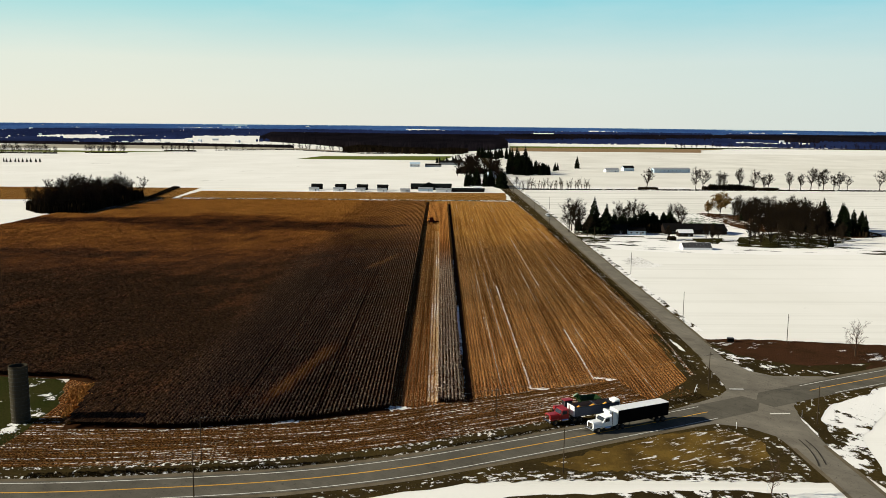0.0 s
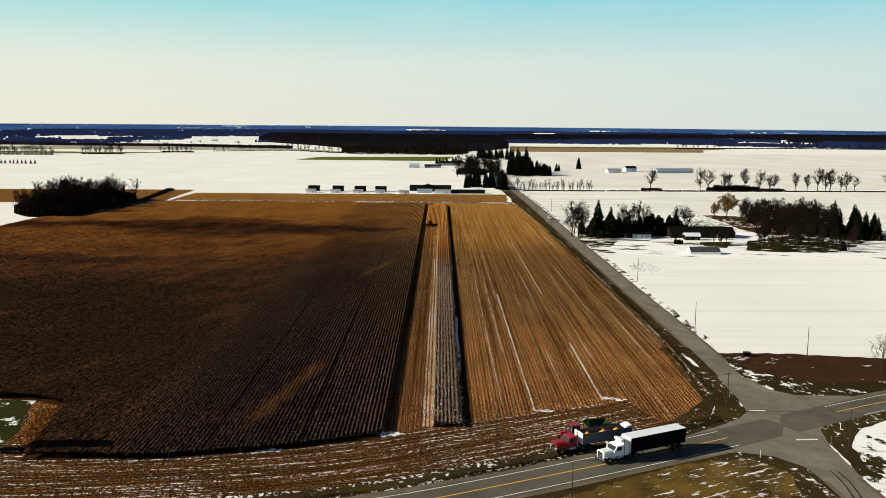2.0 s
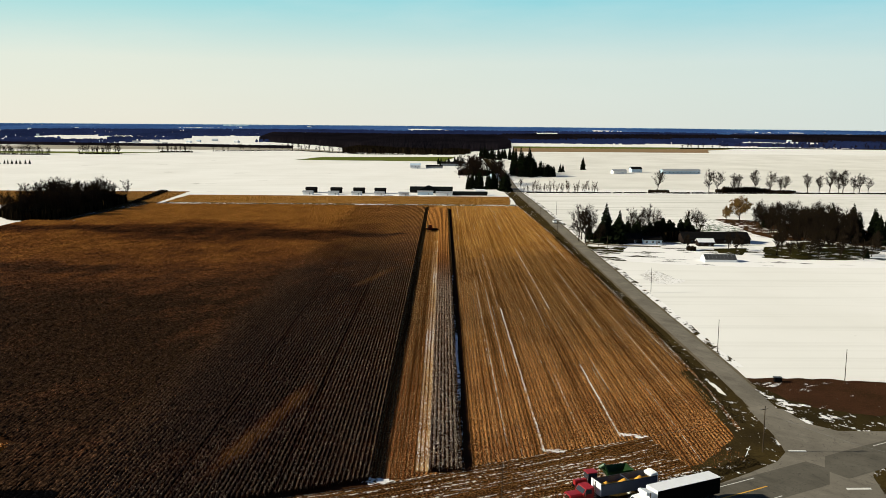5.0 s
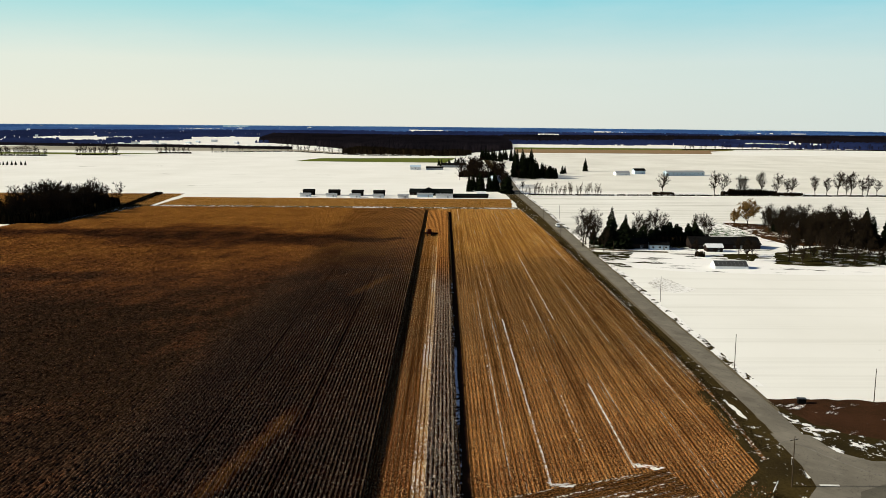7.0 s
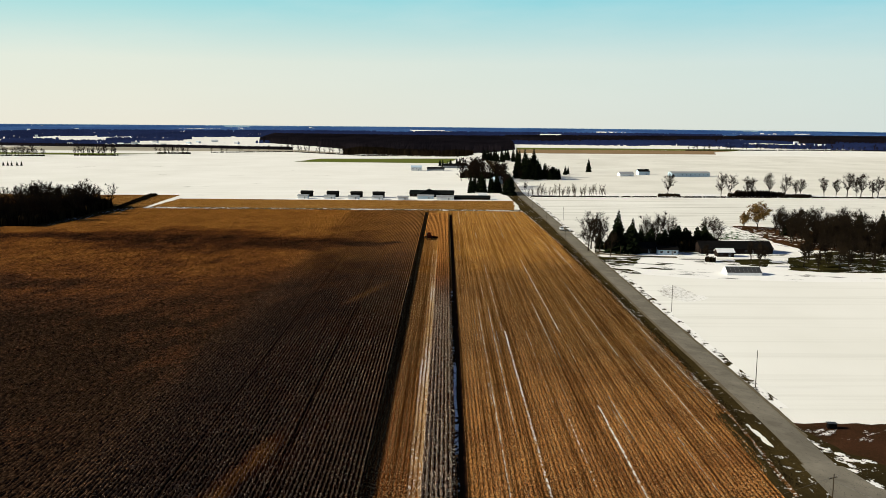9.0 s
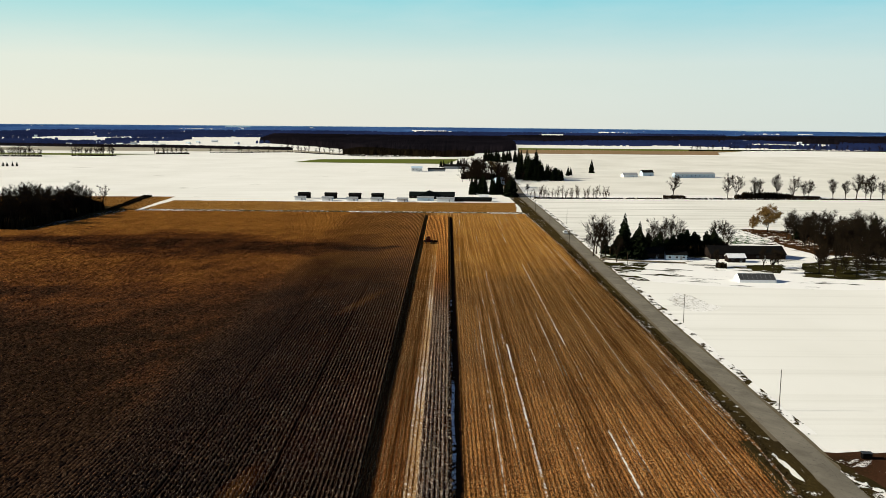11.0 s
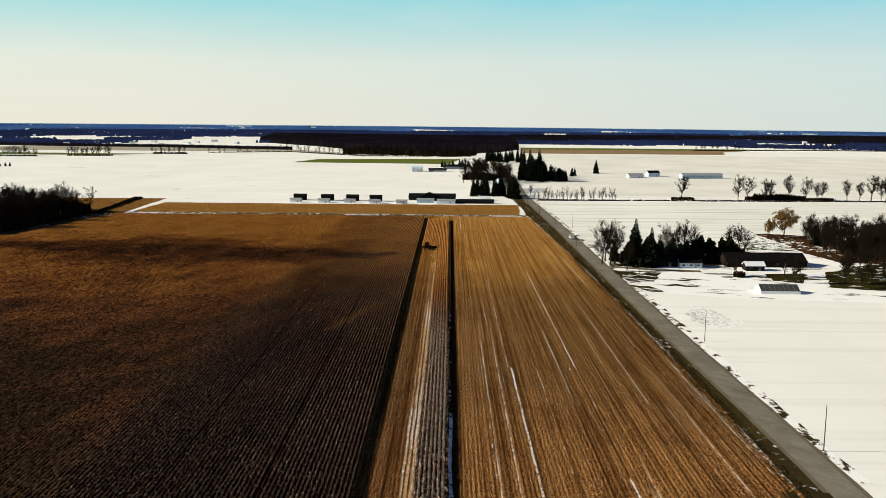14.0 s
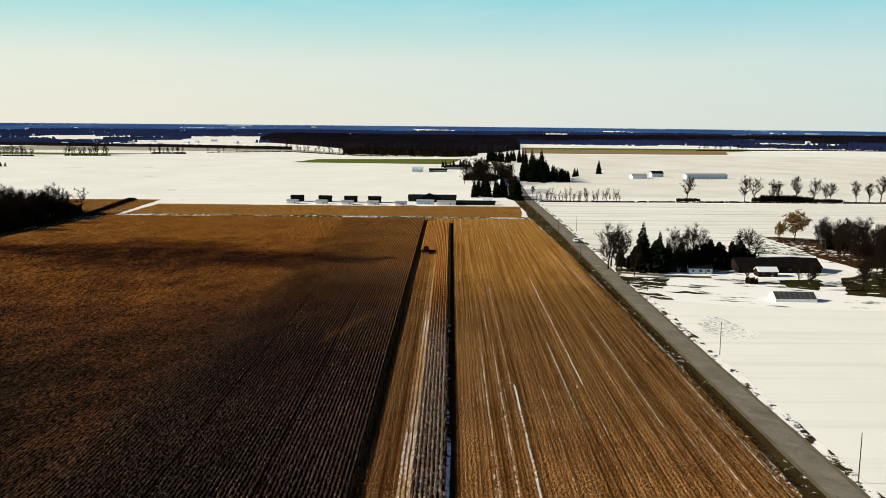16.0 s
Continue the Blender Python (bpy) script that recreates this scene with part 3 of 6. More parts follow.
HWY = curve_points([(-420, 82), (-250, 91), (-150, 96), (-91, 100.6), (-65, 104.0), (-38.4, 108.8), (-16.6, 115.0), (3.9, 123.1), (42.6, 139.8), (62.6, 149.0), (94.2, 164), (116.8, 174), (200, 212), (420, 312)], 5)
SIDE = curve_points([(76.5, 100), (75.0, 118), (73.5, 135), (72.2, 158), (71.6, 185), (70.0, 215), (67.6, 247), (65.0, 280), (60.6, 342), (54.0, 438), (48.9, 512), (40.6, 620), (33.5, 715), (28, 920), (5, 1400)], 6)

setting("verge_north", ribbon("verge_north", HWY, 3.5, 10.5, 0.02, VERGE, 0.0, 1.0, 3), "dark verge of dead grass with old snow", "verge")
setting("verge_south", ribbon("verge_south", HWY, -8.0, -3.5, 0.02, VERGE, 0.0, 1.0, 4), "dark verge of dead grass with old snow", "verge")
setting("verge_west", ribbon("verge_west", SIDE[12:], 3.6, 13.5, 0.02, VERGE, 0.0, 0.8, 5), "dark grass verge speckled with snow", "verge")
setting("verge_east", ribbon("verge_east", SIDE[16:], -6.6, -3.6, 0.03, EAST_GROUND, 0.0, 1.2, 6), "thin snowy grass verge", "verge")
setting("road_shoulder", ribbon("road_shoulder", HWY, -4.9, 4.9, 0.06, GRAVEL, 0.0, 0.25, 7), "gravel shoulder along the highway", "road shoulder")
setting("side_road_shoulder", ribbon("side_road_shoulder", SIDE, -4.2, 4.2, 0.05, GRAVEL, 0.0, 0.3, 8), "gravel shoulder along the side road", "road shoulder")
setting("side_road", ribbon("side_road", SIDE, -3.3, 3.3, 0.09, SIDE_ASPHALT, 0.05), "straight worn grey country road", "road")
setting("road", ribbon("road", HWY, -3.95, 3.95, 0.10, ASPHALT, 0.05), "two-lane asphalt highway curving past the field", "road")
setting("junction", patch("junction", [(46, 145.5), (57, 152.0), (63.5, 156.2), (67.0, 160.2), (68.0, 166), (67.6, 182), (76.2, 182), (78.6, 174.5), (84, 171.2), (98, 172), (104, 166), (92, 159.5), (84.5, 156.6), (80.5, 152), (78.6, 144), (78.2, 132), (70.0, 130), (68.6, 135.2), (64, 139), (57, 140.3), (48, 137.5)], 0.075, SIDE_ASPHALT), "grey paved road junction", "road")
for nm, d in (("white_line_north", 3.15), ("white_line_south", -3.4)):
    west = [p for p in HWY if p.x < 58]
    east = [p for p in HWY if p.x > (86 if d > 0 else 90)]
    setting(nm, ribbon(nm, west, d - 0.09, d + 0.09, 0.125, WHITE_PAINT), "white edge line on the highway", "road marking")
    setting(nm + "_east", ribbon(nm, east, d - 0.09, d + 0.09, 0.125, WHITE_PAINT), "white edge line on the highway", "road marking")
for k, test in enumerate((lambda p: p.x < 62.5, lambda p: p.x > 84)):
    line = [p for p in HWY if test(p)]
    setting("centre_line_%d" % (k + 1), ribbon("centre_line", line, -0.13, 0.13, 0.162, YELLOW), "yellow centre line on the highway", "road marking")
setting("stop_line_1", patch("stop_line", [(72.4, 146.4), (77.4, 146.9), (77.4, 147.5), (72.4, 147.0)], 0.165, WHITE_PAINT), "white stop line at the junction", "road marking")
setting("stop_line_2", patch("stop_line", [(67.9, 160.5), (71.8, 160.7), (71.8, 161.3), (67.9, 161.1)], 0.165, WHITE_PAINT), "worn white stop line on the side road", "road marking")

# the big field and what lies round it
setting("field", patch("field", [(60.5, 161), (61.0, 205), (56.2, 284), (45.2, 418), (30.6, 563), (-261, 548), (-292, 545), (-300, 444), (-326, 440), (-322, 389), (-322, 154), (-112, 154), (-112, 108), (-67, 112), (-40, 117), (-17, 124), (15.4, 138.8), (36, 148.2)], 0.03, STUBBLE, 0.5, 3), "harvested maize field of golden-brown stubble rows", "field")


def mapped_ribbon(name, line, d0, d1, lanes, z, material):
    """A strip along a line whose map runs across and along it in metres."""
    cols = [offset_line(line, d0 + (d1 - d0) * i / lanes) for i in range(lanes + 1)]
    run = [0.0]
    for a, b in zip(line, line[1:]):
        run.append(run[-1] + (b - a).length)
    n = len(line)
    verts = [(q.x, q.y, z) for c in cols for q in c]
    faces = [(i * n + j, i * n + j + 1, (i + 1) * n + j + 1, (i + 1) * n + j) for i in range(lanes) for j in range(n - 1)]
    me = mesh_from(name, verts, faces, material)
    uv = me.uv_layers.new(name="UVMap")
    for loop in me.loops:
        i, j = divmod(loop.vertex_index, n)
        uv.data[loop.index].uv = (d0 + (d1 - d0) * i / lanes, run[j])
    return me


BROKEN_VERGE = rough_ground("verge_snow_line", (0.030, 0.021, 0.009), (0.045, 0.031, 0.011), 0.42, 0.9)
west_hwy = [p for p in HWY if p.x < 52]
for k, (d0, d1) in enumerate(((5.2, 5.7), (8.4, 9.0), (-7.4, -6.5))):
    setting("verge_snow_%d" % (k + 1), ribbon("verge_snow", curve_points([(p.x, p.y) for p in west_hwy], 1.2), d0, d1, 0.035, BROKEN_VERGE, 0, 0.4, 110 + k), "broken line of old snow along the verge", "snow")
setting("headland", mapped_ribbon("headland", [p for p in HWY if -118 < p.x < 53], 9.2, 32.0, 4, 0.045, HEADLAND), "stubble headland with rows and snow streaks along the highway", "field")
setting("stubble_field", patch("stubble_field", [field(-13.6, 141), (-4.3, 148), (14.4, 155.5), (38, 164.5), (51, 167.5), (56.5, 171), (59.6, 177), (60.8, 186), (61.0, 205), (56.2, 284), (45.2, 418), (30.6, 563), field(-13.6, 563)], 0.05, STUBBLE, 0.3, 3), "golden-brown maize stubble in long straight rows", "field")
setting("corner_grass", patch("corner_grass", [(79, 150), (84, 157.5), (97, 162), (112, 168.5), (104, 161), (90, 153), (84, 146), (81, 134), (78.6, 132)], 0.066, VERGE, 0.4, 2), "dark grass at the junction corner", "verge")
setting("maize_ground", patch("maize_ground", [field(-12.4, 141), (-43.4, 133.5), (-70.7, 127.5), (-91, 126), (-95.5, 125), (-98, 136), (-102.5, 149.9), (-112, 152.5), (-320, 152.5), (-318, 440), (-290, 445), (-282, 546), field(-12.4, 563)], 0.055, SOIL_AND_SHADOW), "dark soil under the standing maize", "field")
setting("maize_strip_ground", patch("maize_strip_ground", [field(-0.7, 146.5), field(6.2, 147), field(6.2, 540), field(-9.2, 540), field(-9.2, 437), field(-0.7, 437)], 0.055, SOIL_AND_SHADOW), "dark soil under the standing maize strip", "field")
setting("field_edge_grass", patch("field_edge_grass", [(-279, 548), (29, 563.5), (29, 571), (-281, 555)], 0.07, rough_ground("field_edge", (0.06, 0.045, 0.016), (0.035, 0.032, 0.012), 0.46, 0.35), 0.5, 4), "grassy strip with snow along the field end", "grass strip")
setting("far_stubble_strip", patch("far_stubble_strip", [(-281, 555), (27.5, 571), (26, 633), (-166, 619), (-284, 613)], 0.05, stubble_material("far_stubble", radians(90), 0.1, 0.8, False, 0.75), 0.6, 5), "harvested strip of brown stubble before the barns", "field")
setting("west_stubble", patch("west_stubble", [(-303, 540), (-283, 545), (-297.5, 640), (-520, 622), (-560, 560), (-430, 520)], 0.04, stubble_material("west_stubble", radians(80), 0.1, 0.75, False, 0.5), 0.6, 5), "brown stubble field behind the woods", "field")
setting("wood_floor", patch("wood_floor", [(-292.5, 445), (-288, 500), (-284.5, 541), (-300, 560), (-345, 575), (-378, 520), (-352, 462), (-330, 446), (-318, 438)], 0.05, VERGE, 0.4, 4), "dark leaf-strewn ground under the wood", "ground")
setting("roadside_grass", patch("roadside_grass", [(45.6, 425), (31.0, 563), (28.8, 570), (26.2, 637), (24.0, 690), (35, 690), (40.0, 600), (44, 540), (52, 425)], 0.035, VERGE, 0.5, 4), "dark grass between field end and road", "verge")
BROKEN_SNOW = rough_ground("broken_snow", (0.040, 0.028, 0.010), (0.05, 0.033, 0.011), 0.45, 0.7, (0.6, 1.4, 1), -0.15)
setting("weed_patch", patch("weed_patch", [(74, 201), (90, 202.5), (133, 200.5), (170, 214), (215, 236), (215, 224), (118, 178), (96, 168), (80, 170), (74, 182)], 0.042, WEEDS, 0.6, 3), "rough patch of red-brown weeds with snow", "weeds")
setting("grass_triangle", patch("grass_triangle", [(-8, 112), (6, 119), (23, 128.5), (54, 142), (64, 142), (71, 135), (71.6, 117), (60, 117), (40, 115.8), (18, 114.4)], 0.045, VERGE, 0.5, 3), "triangle of dark grass and snow between roads", "grass")
setting("tawny_grass", patch("tawny_grass", [(14, 119.5), (24, 124.5), (41.7, 133.8), (58, 137.8), (64.5, 133), (63, 126), (58, 121.5), (37.5, 118.6), (22, 117)], 0.055, GRASS, 0.6, 1.5), "patch of tawny dead grass", "grass")
setting("triangle_snow", ribbon("triangle_snow", curve_points([(-2, 112.8), (18, 115.4), (40, 117.0), (58, 118.0), (66.5, 118.6)], 1.0), -1.4, 1.0, 0.071, BROKEN_SNOW, 0, 0.9, 81), "broken snow along the edge of the grass", "snow")
setting("triangle_snow_east", ribbon("triangle_snow", curve_points([(68.2, 119), (68.4, 127), (66, 134.5)], 1.0), -0.5, 0.7, 0.073, BROKEN_SNOW, 0, 0.5, 82), "broken snow along the edge of the grass", "snow")
setting("weed_edge", patch("weed_edge", [(75, 199), (79, 190), (86, 182.5), (98, 180), (118, 184), (112, 176), (96, 169.5), (80, 170.5), (74.5, 182)], 0.055, VERGE_SNOWY, 0.8, 2.5), "dark grass with snow along the weeds", "verge")
setting("corner_verge", patch("corner_verge", [(36, 142), (57, 150), (66, 158), (68, 168), (68, 205), (58, 205), (58.5, 166), (48, 155)], 0.068, VERGE, 0.3, 3), "dark grass verge at the field corner", "verge")
setting("east_verge", patch("east_verge", [(82, 158), (96, 161.6), (125, 174), (125, 163), (104, 152), (88, 136), (81.5, 112), (76, 130), (76, 146)], 0.04, EAST_GROUND, 0.5, 3), "grass and snow beside the junction", "verge")
setting("lawn_corner", patch("lawn_corner", [(92, 133), (99, 139), (125, 140), (125, 118), (98, 118)], 0.05, LAWN, 0.6, 3), "dark lawn with patches of snow", "lawn")
setting("south_brush", patch("south_brush", [(-30, 98), (10, 108), (45, 112.2), (60, 112.5), (60, 104), (0, 96)], 0.04, VERGE_SNOWY, 0.6, 3), "brown grass beyond the snowy track", "grass")
setting("silo_yard", patch("silo_yard", [(-165, 153.5), (-113, 152.5), (-105, 138), (-103, 118), (-113, 108), (-165, 104)], 0.064, LAWN, 0.6, 3), "dark green lawn with snow round the silo", "lawn")
setting("snow_lane", patch("snow_lane", [(-281, 543), (-278.5, 546), (-292.5, 640), (-297, 640)], 0.09, SNOW, 0.5, 4), "snow-covered farm lane beside the field", "lane")
setting("hedge_snow", ribbon("hedge_snow", curve_points([(-291.5, 443), (-287.5, 500), (-283.5, 541)], 2.5), -1.0, 0.8, 0.09, SNOW, 0, 0.35, 36), "drift of snow along the woods", "snow")
setting("snow_bank", patch("snow_bank", [(24.0, 573), (28.6, 574), (28.4, 598), (27.0, 622), (24.6, 624), (25.2, 600)], 0.10, SNOW, 0.7, 3, 21), "bank of snow between the field end and road", "snow")
setting("stubbly_snow", patch("stubbly_snow", [(75, 318), (79, 333), (86, 328), (92, 312), (84, 304), (78, 306)], 0.008, rough_ground("stubble_through_snow", (0.46, 0.43, 0.37), (0.36, 0.33, 0.27), 0.64, 0.9, (0.7, 1.6, 1), 0.15), 1.5, 3, 22), "stubble showing through thin snow", "snow")
PATCH_SNOW = rough_ground("patch_snow", (0.16, 0.07, 0.02), (0.07, 0.03, 0.01), 0.66, 0.7)
for k, (c, s, a) in enumerate((((35.6, 165.0), (3.4, 0.9), -4), ((16.4, 157.0), (3.0, 0.8), 2), ((-20, 142.4), (3.4, 1.0), 8), ((-45, 133.0), (3.5, 0.8), 14))):
    pts = [(c[0] + s[0] * math.cos(t) * (1 + 0.2 * math.sin(3 * t + k)) * 0.9, c[1] + s[1] * math.sin(t) * (1 + 0.25 * math.cos(2 * t + k)) + math.sin(radians(a)) * s[0] * math.cos(t)) for t in [i * math.pi / 9 for i in range(18)]]
    setting("snow_patch_%d" % (k + 1), patch("snow_patch", pts, 0.085, PATCH_SNOW, 0.5, 0.6, k), "patch of old snow at the row ends", "snow patch")


# ---- standing maize and stubble stalks ----
def inside(x, y, poly):
    hit = np.zeros(len(x), dtype=bool)
    j = len(poly) - 1
    for i in range(len(poly)):
        (xi, yi), (xj, yj) = poly[i], poly[j]
        c = ((yi > y) != (yj > y)) & (x < (xj - xi) * (y - yi) / (yj - yi + 1e-9) + xi)
        hit ^= c
        j = i
    return hit


def leaves(xy, hmin, hmax, wide, rng, per=3, lean=0.35):
    """Loose upright blades: per triangles for each place."""
    n = len(xy)
    verts = np.zeros((n * per * 3, 3), dtype=np.float32)
    for k in range(per):
        a = rng.uniform(0, 2 * np.pi, n)
        h = rng.uniform(hmin, hmax, n) * (1.0 if k == 0 else rng.uniform(0.55, 0.95, n))
        w = wide * rng.uniform(0.6, 1.3, n)
        base = rng.uniform(0.0, 0.35, n) * h * (k > 0)
        cx, cy = xy[:, 0], xy[:, 1]
        dx, dy = np.cos(a), np.sin(a)
        off = lean * h * rng.uniform(-1, 1, n)
        o = k * 3
        verts[o::per * 3] = np.stack([cx - dx * w, cy - dy * w, base], 1)
        verts[o + 1::per * 3] = np.stack([cx + dx * w, cy + dy * w, base * 1.2], 1)
        verts[o + 2::per * 3] = np.stack([cx + dy * off, cy - dx * off, h], 1)
    return verts, np.arange(len(verts), dtype=np.int32).reshape(-1, 3)


def in_maize(x, y):
    """Whether a place lies in the standing field."""
    front = np.interp(x, [-320, -112, -102.5, -98, -95.2, -91, -70.7, -43.4, -21.6], [153, 153, 150, 136, 125.5, 126.2, 127.2, 133.2, 141.6])
    west = np.where(y < 442, -318.0, -290.0 + (y - 442) * 0.09)
    return (y > front) & (y < 553 + 0.055 * x) & (x > west) & (x > -0.80 * y - 28)


def in_strip(x, y):
    u, v = x * CA + y * SA, y * CA - x * SA
    return (v > 146.5) & (v < 540) & (u < 6.1) & (u > np.where(v > 437, -9.3, -0.5))


# two rows lie flattened where wheels have run
WHEEL_US = (-12.6 - 18 * ROW, -12.6 - 39 * ROW)


def stalk_rows(name, us, test, low, high, rng, material, step):
    """Each row of stalks as one ragged hedge with a dark gap to the next."""
    verts, faces, base = [], [], 0
    for u in us:
        v = np.concatenate([np.arange(105, 330, step), np.arange(330, 578, step * 1.7)])
        v = v + rng.uniform(-0.3, 0.3, len(v)) * step
        n = len(v)
        wob = rng.normal(0, 0.04, n)
        x, y = (u + wob) * CA - v * SA, (u + wob) * SA + v * CA
        ok = test(x, y)
        if not ok.any():
            continue
        # rows close up into one ragged canopy towards the west
        close = np.maximum(np.clip((-33 - u) / 40, 0, 1), 0.82 * np.clip((v - 255) / 150, 0, 1))
        h = rng.uniform(low + 0.16 * close, high - 0.10 * close, n) * (0.87 if u in WHEEL_US else 1.0)
        half = 0.27 + 0.22 * close
        foot = 0.25 + 0.70 * close
        prof = [(-half, foot * h * rng.uniform(0.75, 1.05, n)), (rng.uniform(-0.1, 0.1, n) * (1 + close), h), (half, foot * h * rng.uniform(0.75, 1.05, n))]
        pts = np.stack([np.stack([x + d * CA, y + d * SA, z], 1) for d, z in prof], 1)
        verts.append(pts.reshape(-1, 3))
        i = np.nonzero(ok[:-1] & ok[1:])[0]
        for q in range(2):
            a = base + i * 3 + q
            faces += [np.stack([a, a + 1, a + 4], 1), np.stack([a, a + 4, a + 3], 1)]
        base += n * 3
    return mesh_arrays(name, np.concatenate(verts), np.concatenate(faces), material)


def leaf_blades(xy, zlo, zhi, reach, wide, rng, per):
    """Short dry leaves standing out from the stalks."""
    n = len(xy)
    out = np.zeros((n, per * 3, 3), dtype=np.float32)
    for k in range(per):
        a = rng.uniform(0, 2 * np.pi, n)
        z = rng.uniform(zlo, zhi, n)
        L = reach * rng.uniform(0.5, 1.2, n)
        w = wide * rng.uniform(0.6, 1.4, n)
        dx, dy = np.cos(a), np.sin(a)
        lift = rng.uniform(-0.15, 0.75, n) * L
        x, y = xy[:, 0] + rng.normal(0, 0.06, n), xy[:, 1] + rng.normal(0, 0.12, n)
        out[:, 3 * k] = np.stack([x - dy * w, y + dx * w, z], 1)
        out[:, 3 * k + 1] = np.stack([x + dy * w, y - dx * w, z + w], 1)
        out[:, 3 * k + 2] = np.stack([x + dx * L, y + dy * L, z + lift], 1)
    v = out.reshape(-1, 3)
    return v, np.arange(len(v), dtype=np.int32).reshape(-1, 3)


def row_places(us, v0, v1, gaps, rng, test, stray=0.06):
    out = []
    for u in us:
        v = np.concatenate([np.arange(a, b, g) for a, b, g in gaps])
        v = v[(v > v0) & (v < v1)]
        v = v + rng.uniform(-0.12, 0.12, len(v))
        d = u + rng.normal(0, stray, len(v))
        out.append(np.stack([d * CA - v * SA, d * SA + v * CA], 1))
    p = np.concatenate(out)
    return p[test(p[:, 0], p[:, 1])]


crop_rng = np.random.default_rng(5)
FIELD_US = [-12.6 - i * ROW for i in range(420)]
STRIP_US = [-9.0 + i * ROW for i in range(17)]
GAPS = ((105, 250, 0.38), (250, 340, 0.58), (340, 580, 1.5))
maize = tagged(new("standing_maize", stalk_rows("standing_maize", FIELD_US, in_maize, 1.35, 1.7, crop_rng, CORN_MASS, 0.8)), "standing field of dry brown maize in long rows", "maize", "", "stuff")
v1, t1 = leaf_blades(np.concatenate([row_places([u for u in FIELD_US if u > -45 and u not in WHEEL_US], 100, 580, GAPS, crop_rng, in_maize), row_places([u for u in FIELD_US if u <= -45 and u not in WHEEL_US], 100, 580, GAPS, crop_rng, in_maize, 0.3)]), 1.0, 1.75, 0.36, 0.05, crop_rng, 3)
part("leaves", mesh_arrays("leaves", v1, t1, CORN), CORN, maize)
uncut = tagged(new("standing_maize_strip", stalk_rows("standing_maize_strip", STRIP_US, in_strip, 1.25, 1.7, crop_rng, STRIP_MASS, 0.9)), "uncut strip of bleached dry maize", "maize", "", "stuff")
v2, t2 = leaf_blades(row_places(STRIP_US, 146, 541, ((146, 300, 0.22), (300, 541, 0.45)), crop_rng, in_strip, 0.2), 0.8, 1.7, 0.45, 0.055, crop_rng, 4)
part("leaves", mesh_arrays("leaves", v2, t2, STRIP_CORN), STRIP_CORN, uncut)
ROW_SNOW = rough_ground("half_melted_snow", (0.55, 0.36, 0.16), (0.16, 0.07, 0.022), 0.44, 1.3, (1.6, 0.7, 1), -ROW_TURN)
for k, (uu, a, b, w) in enumerate(((-2.95, 147, 235, 0.20), (-2.0, 147, 330, 0.24), (-1.05, 147, 400, 0.22))):
    pts = [Vector(field(uu + 0.06 * math.sin(v * 0.3 + k), v)) for v in np.arange(a, b, 0.6)]
    setting("snowy_row_%d" % (k + 1), ribbon("snowy_row", pts, -w, w, 0.07, ROW_SNOW, 0, 0.12, 70 + k), "cut row half covered by old snow", "snow")
PALE_STRAW = leafy("pale_straw", (0.74, 0.62, 0.44), (0.26, 0.14, 0.055))
v6, t6 = leaves(row_places([-2.95, -2.0, -1.05, -0.6], 147, 400, ((147, 260, 0.22), (260, 400, 0.4)), crop_rng, lambda x, y: x < 1e6, 0.16), 0.10, 0.34, 0.08, crop_rng, 3, 1.2)
tagged(new("pale_residue", mesh_arrays("pale_residue", v6, t6, PALE_STRAW)), "pale cut stalks lying along the uncut strip", "stubble", "", "stuff")
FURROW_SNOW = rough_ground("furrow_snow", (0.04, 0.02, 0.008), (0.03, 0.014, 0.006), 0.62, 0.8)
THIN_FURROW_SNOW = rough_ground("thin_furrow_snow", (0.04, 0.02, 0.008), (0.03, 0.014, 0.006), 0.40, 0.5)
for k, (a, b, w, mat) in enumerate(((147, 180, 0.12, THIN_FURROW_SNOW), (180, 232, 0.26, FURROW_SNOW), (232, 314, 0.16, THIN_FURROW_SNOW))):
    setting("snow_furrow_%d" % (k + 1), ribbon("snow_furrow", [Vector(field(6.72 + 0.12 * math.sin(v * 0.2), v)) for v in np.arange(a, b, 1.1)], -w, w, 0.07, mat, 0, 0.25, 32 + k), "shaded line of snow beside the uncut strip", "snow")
# dark ribbon that paints the uncut strip's cast shadow onto the stubble
setting("furrow_soil", ribbon("furrow_soil", [Vector(field(7.75, v)) for v in np.arange(147, 541, 4.0)], -0.85, 0.85, 0.062, SOIL_AND_SHADOW), "painted shadow on the stubble beside the uncut strip", "soil")
STREAK_SNOW = rough_ground("streak_of_snow", (0.40, 0.18, 0.04), (0.12, 0.05, 0.014), 0.41, 0.8)
for k, (uu, a, b, w) in enumerate(((16.0, 200, 228, 0.07), (23.6, 262, 365, 0.10), (31.8, 206, 262, 0.07), (34.1, 168, 198, 0.07), (41.4, 228, 262, 0.08), (43.4, 205, 262, 0.07), (61.3, 196, 218, 0.07), (66.0, 279, 308, 0.08), (19.5, 300, 350, 0.05), (52.0, 250, 300, 0.06))):
    pts = [Vector(field(uu + 0.05 * math.sin(v * 0.35 + k), v)) for v in np.arange(a, b, 0.7)]
    setting("snow_streak_%d" % (k + 1), ribbon("snow_streak", pts, -w, w, 0.075, STREAK_SNOW, 0, 0.12, 40 + k), "thin broken streak of snow in a furrow", "snow")
DRIFT_SNOW = rough_ground("drift_of_snow", (0.40, 0.20, 0.05), (0.15, 0.06, 0.016), 0.55, 1.0)
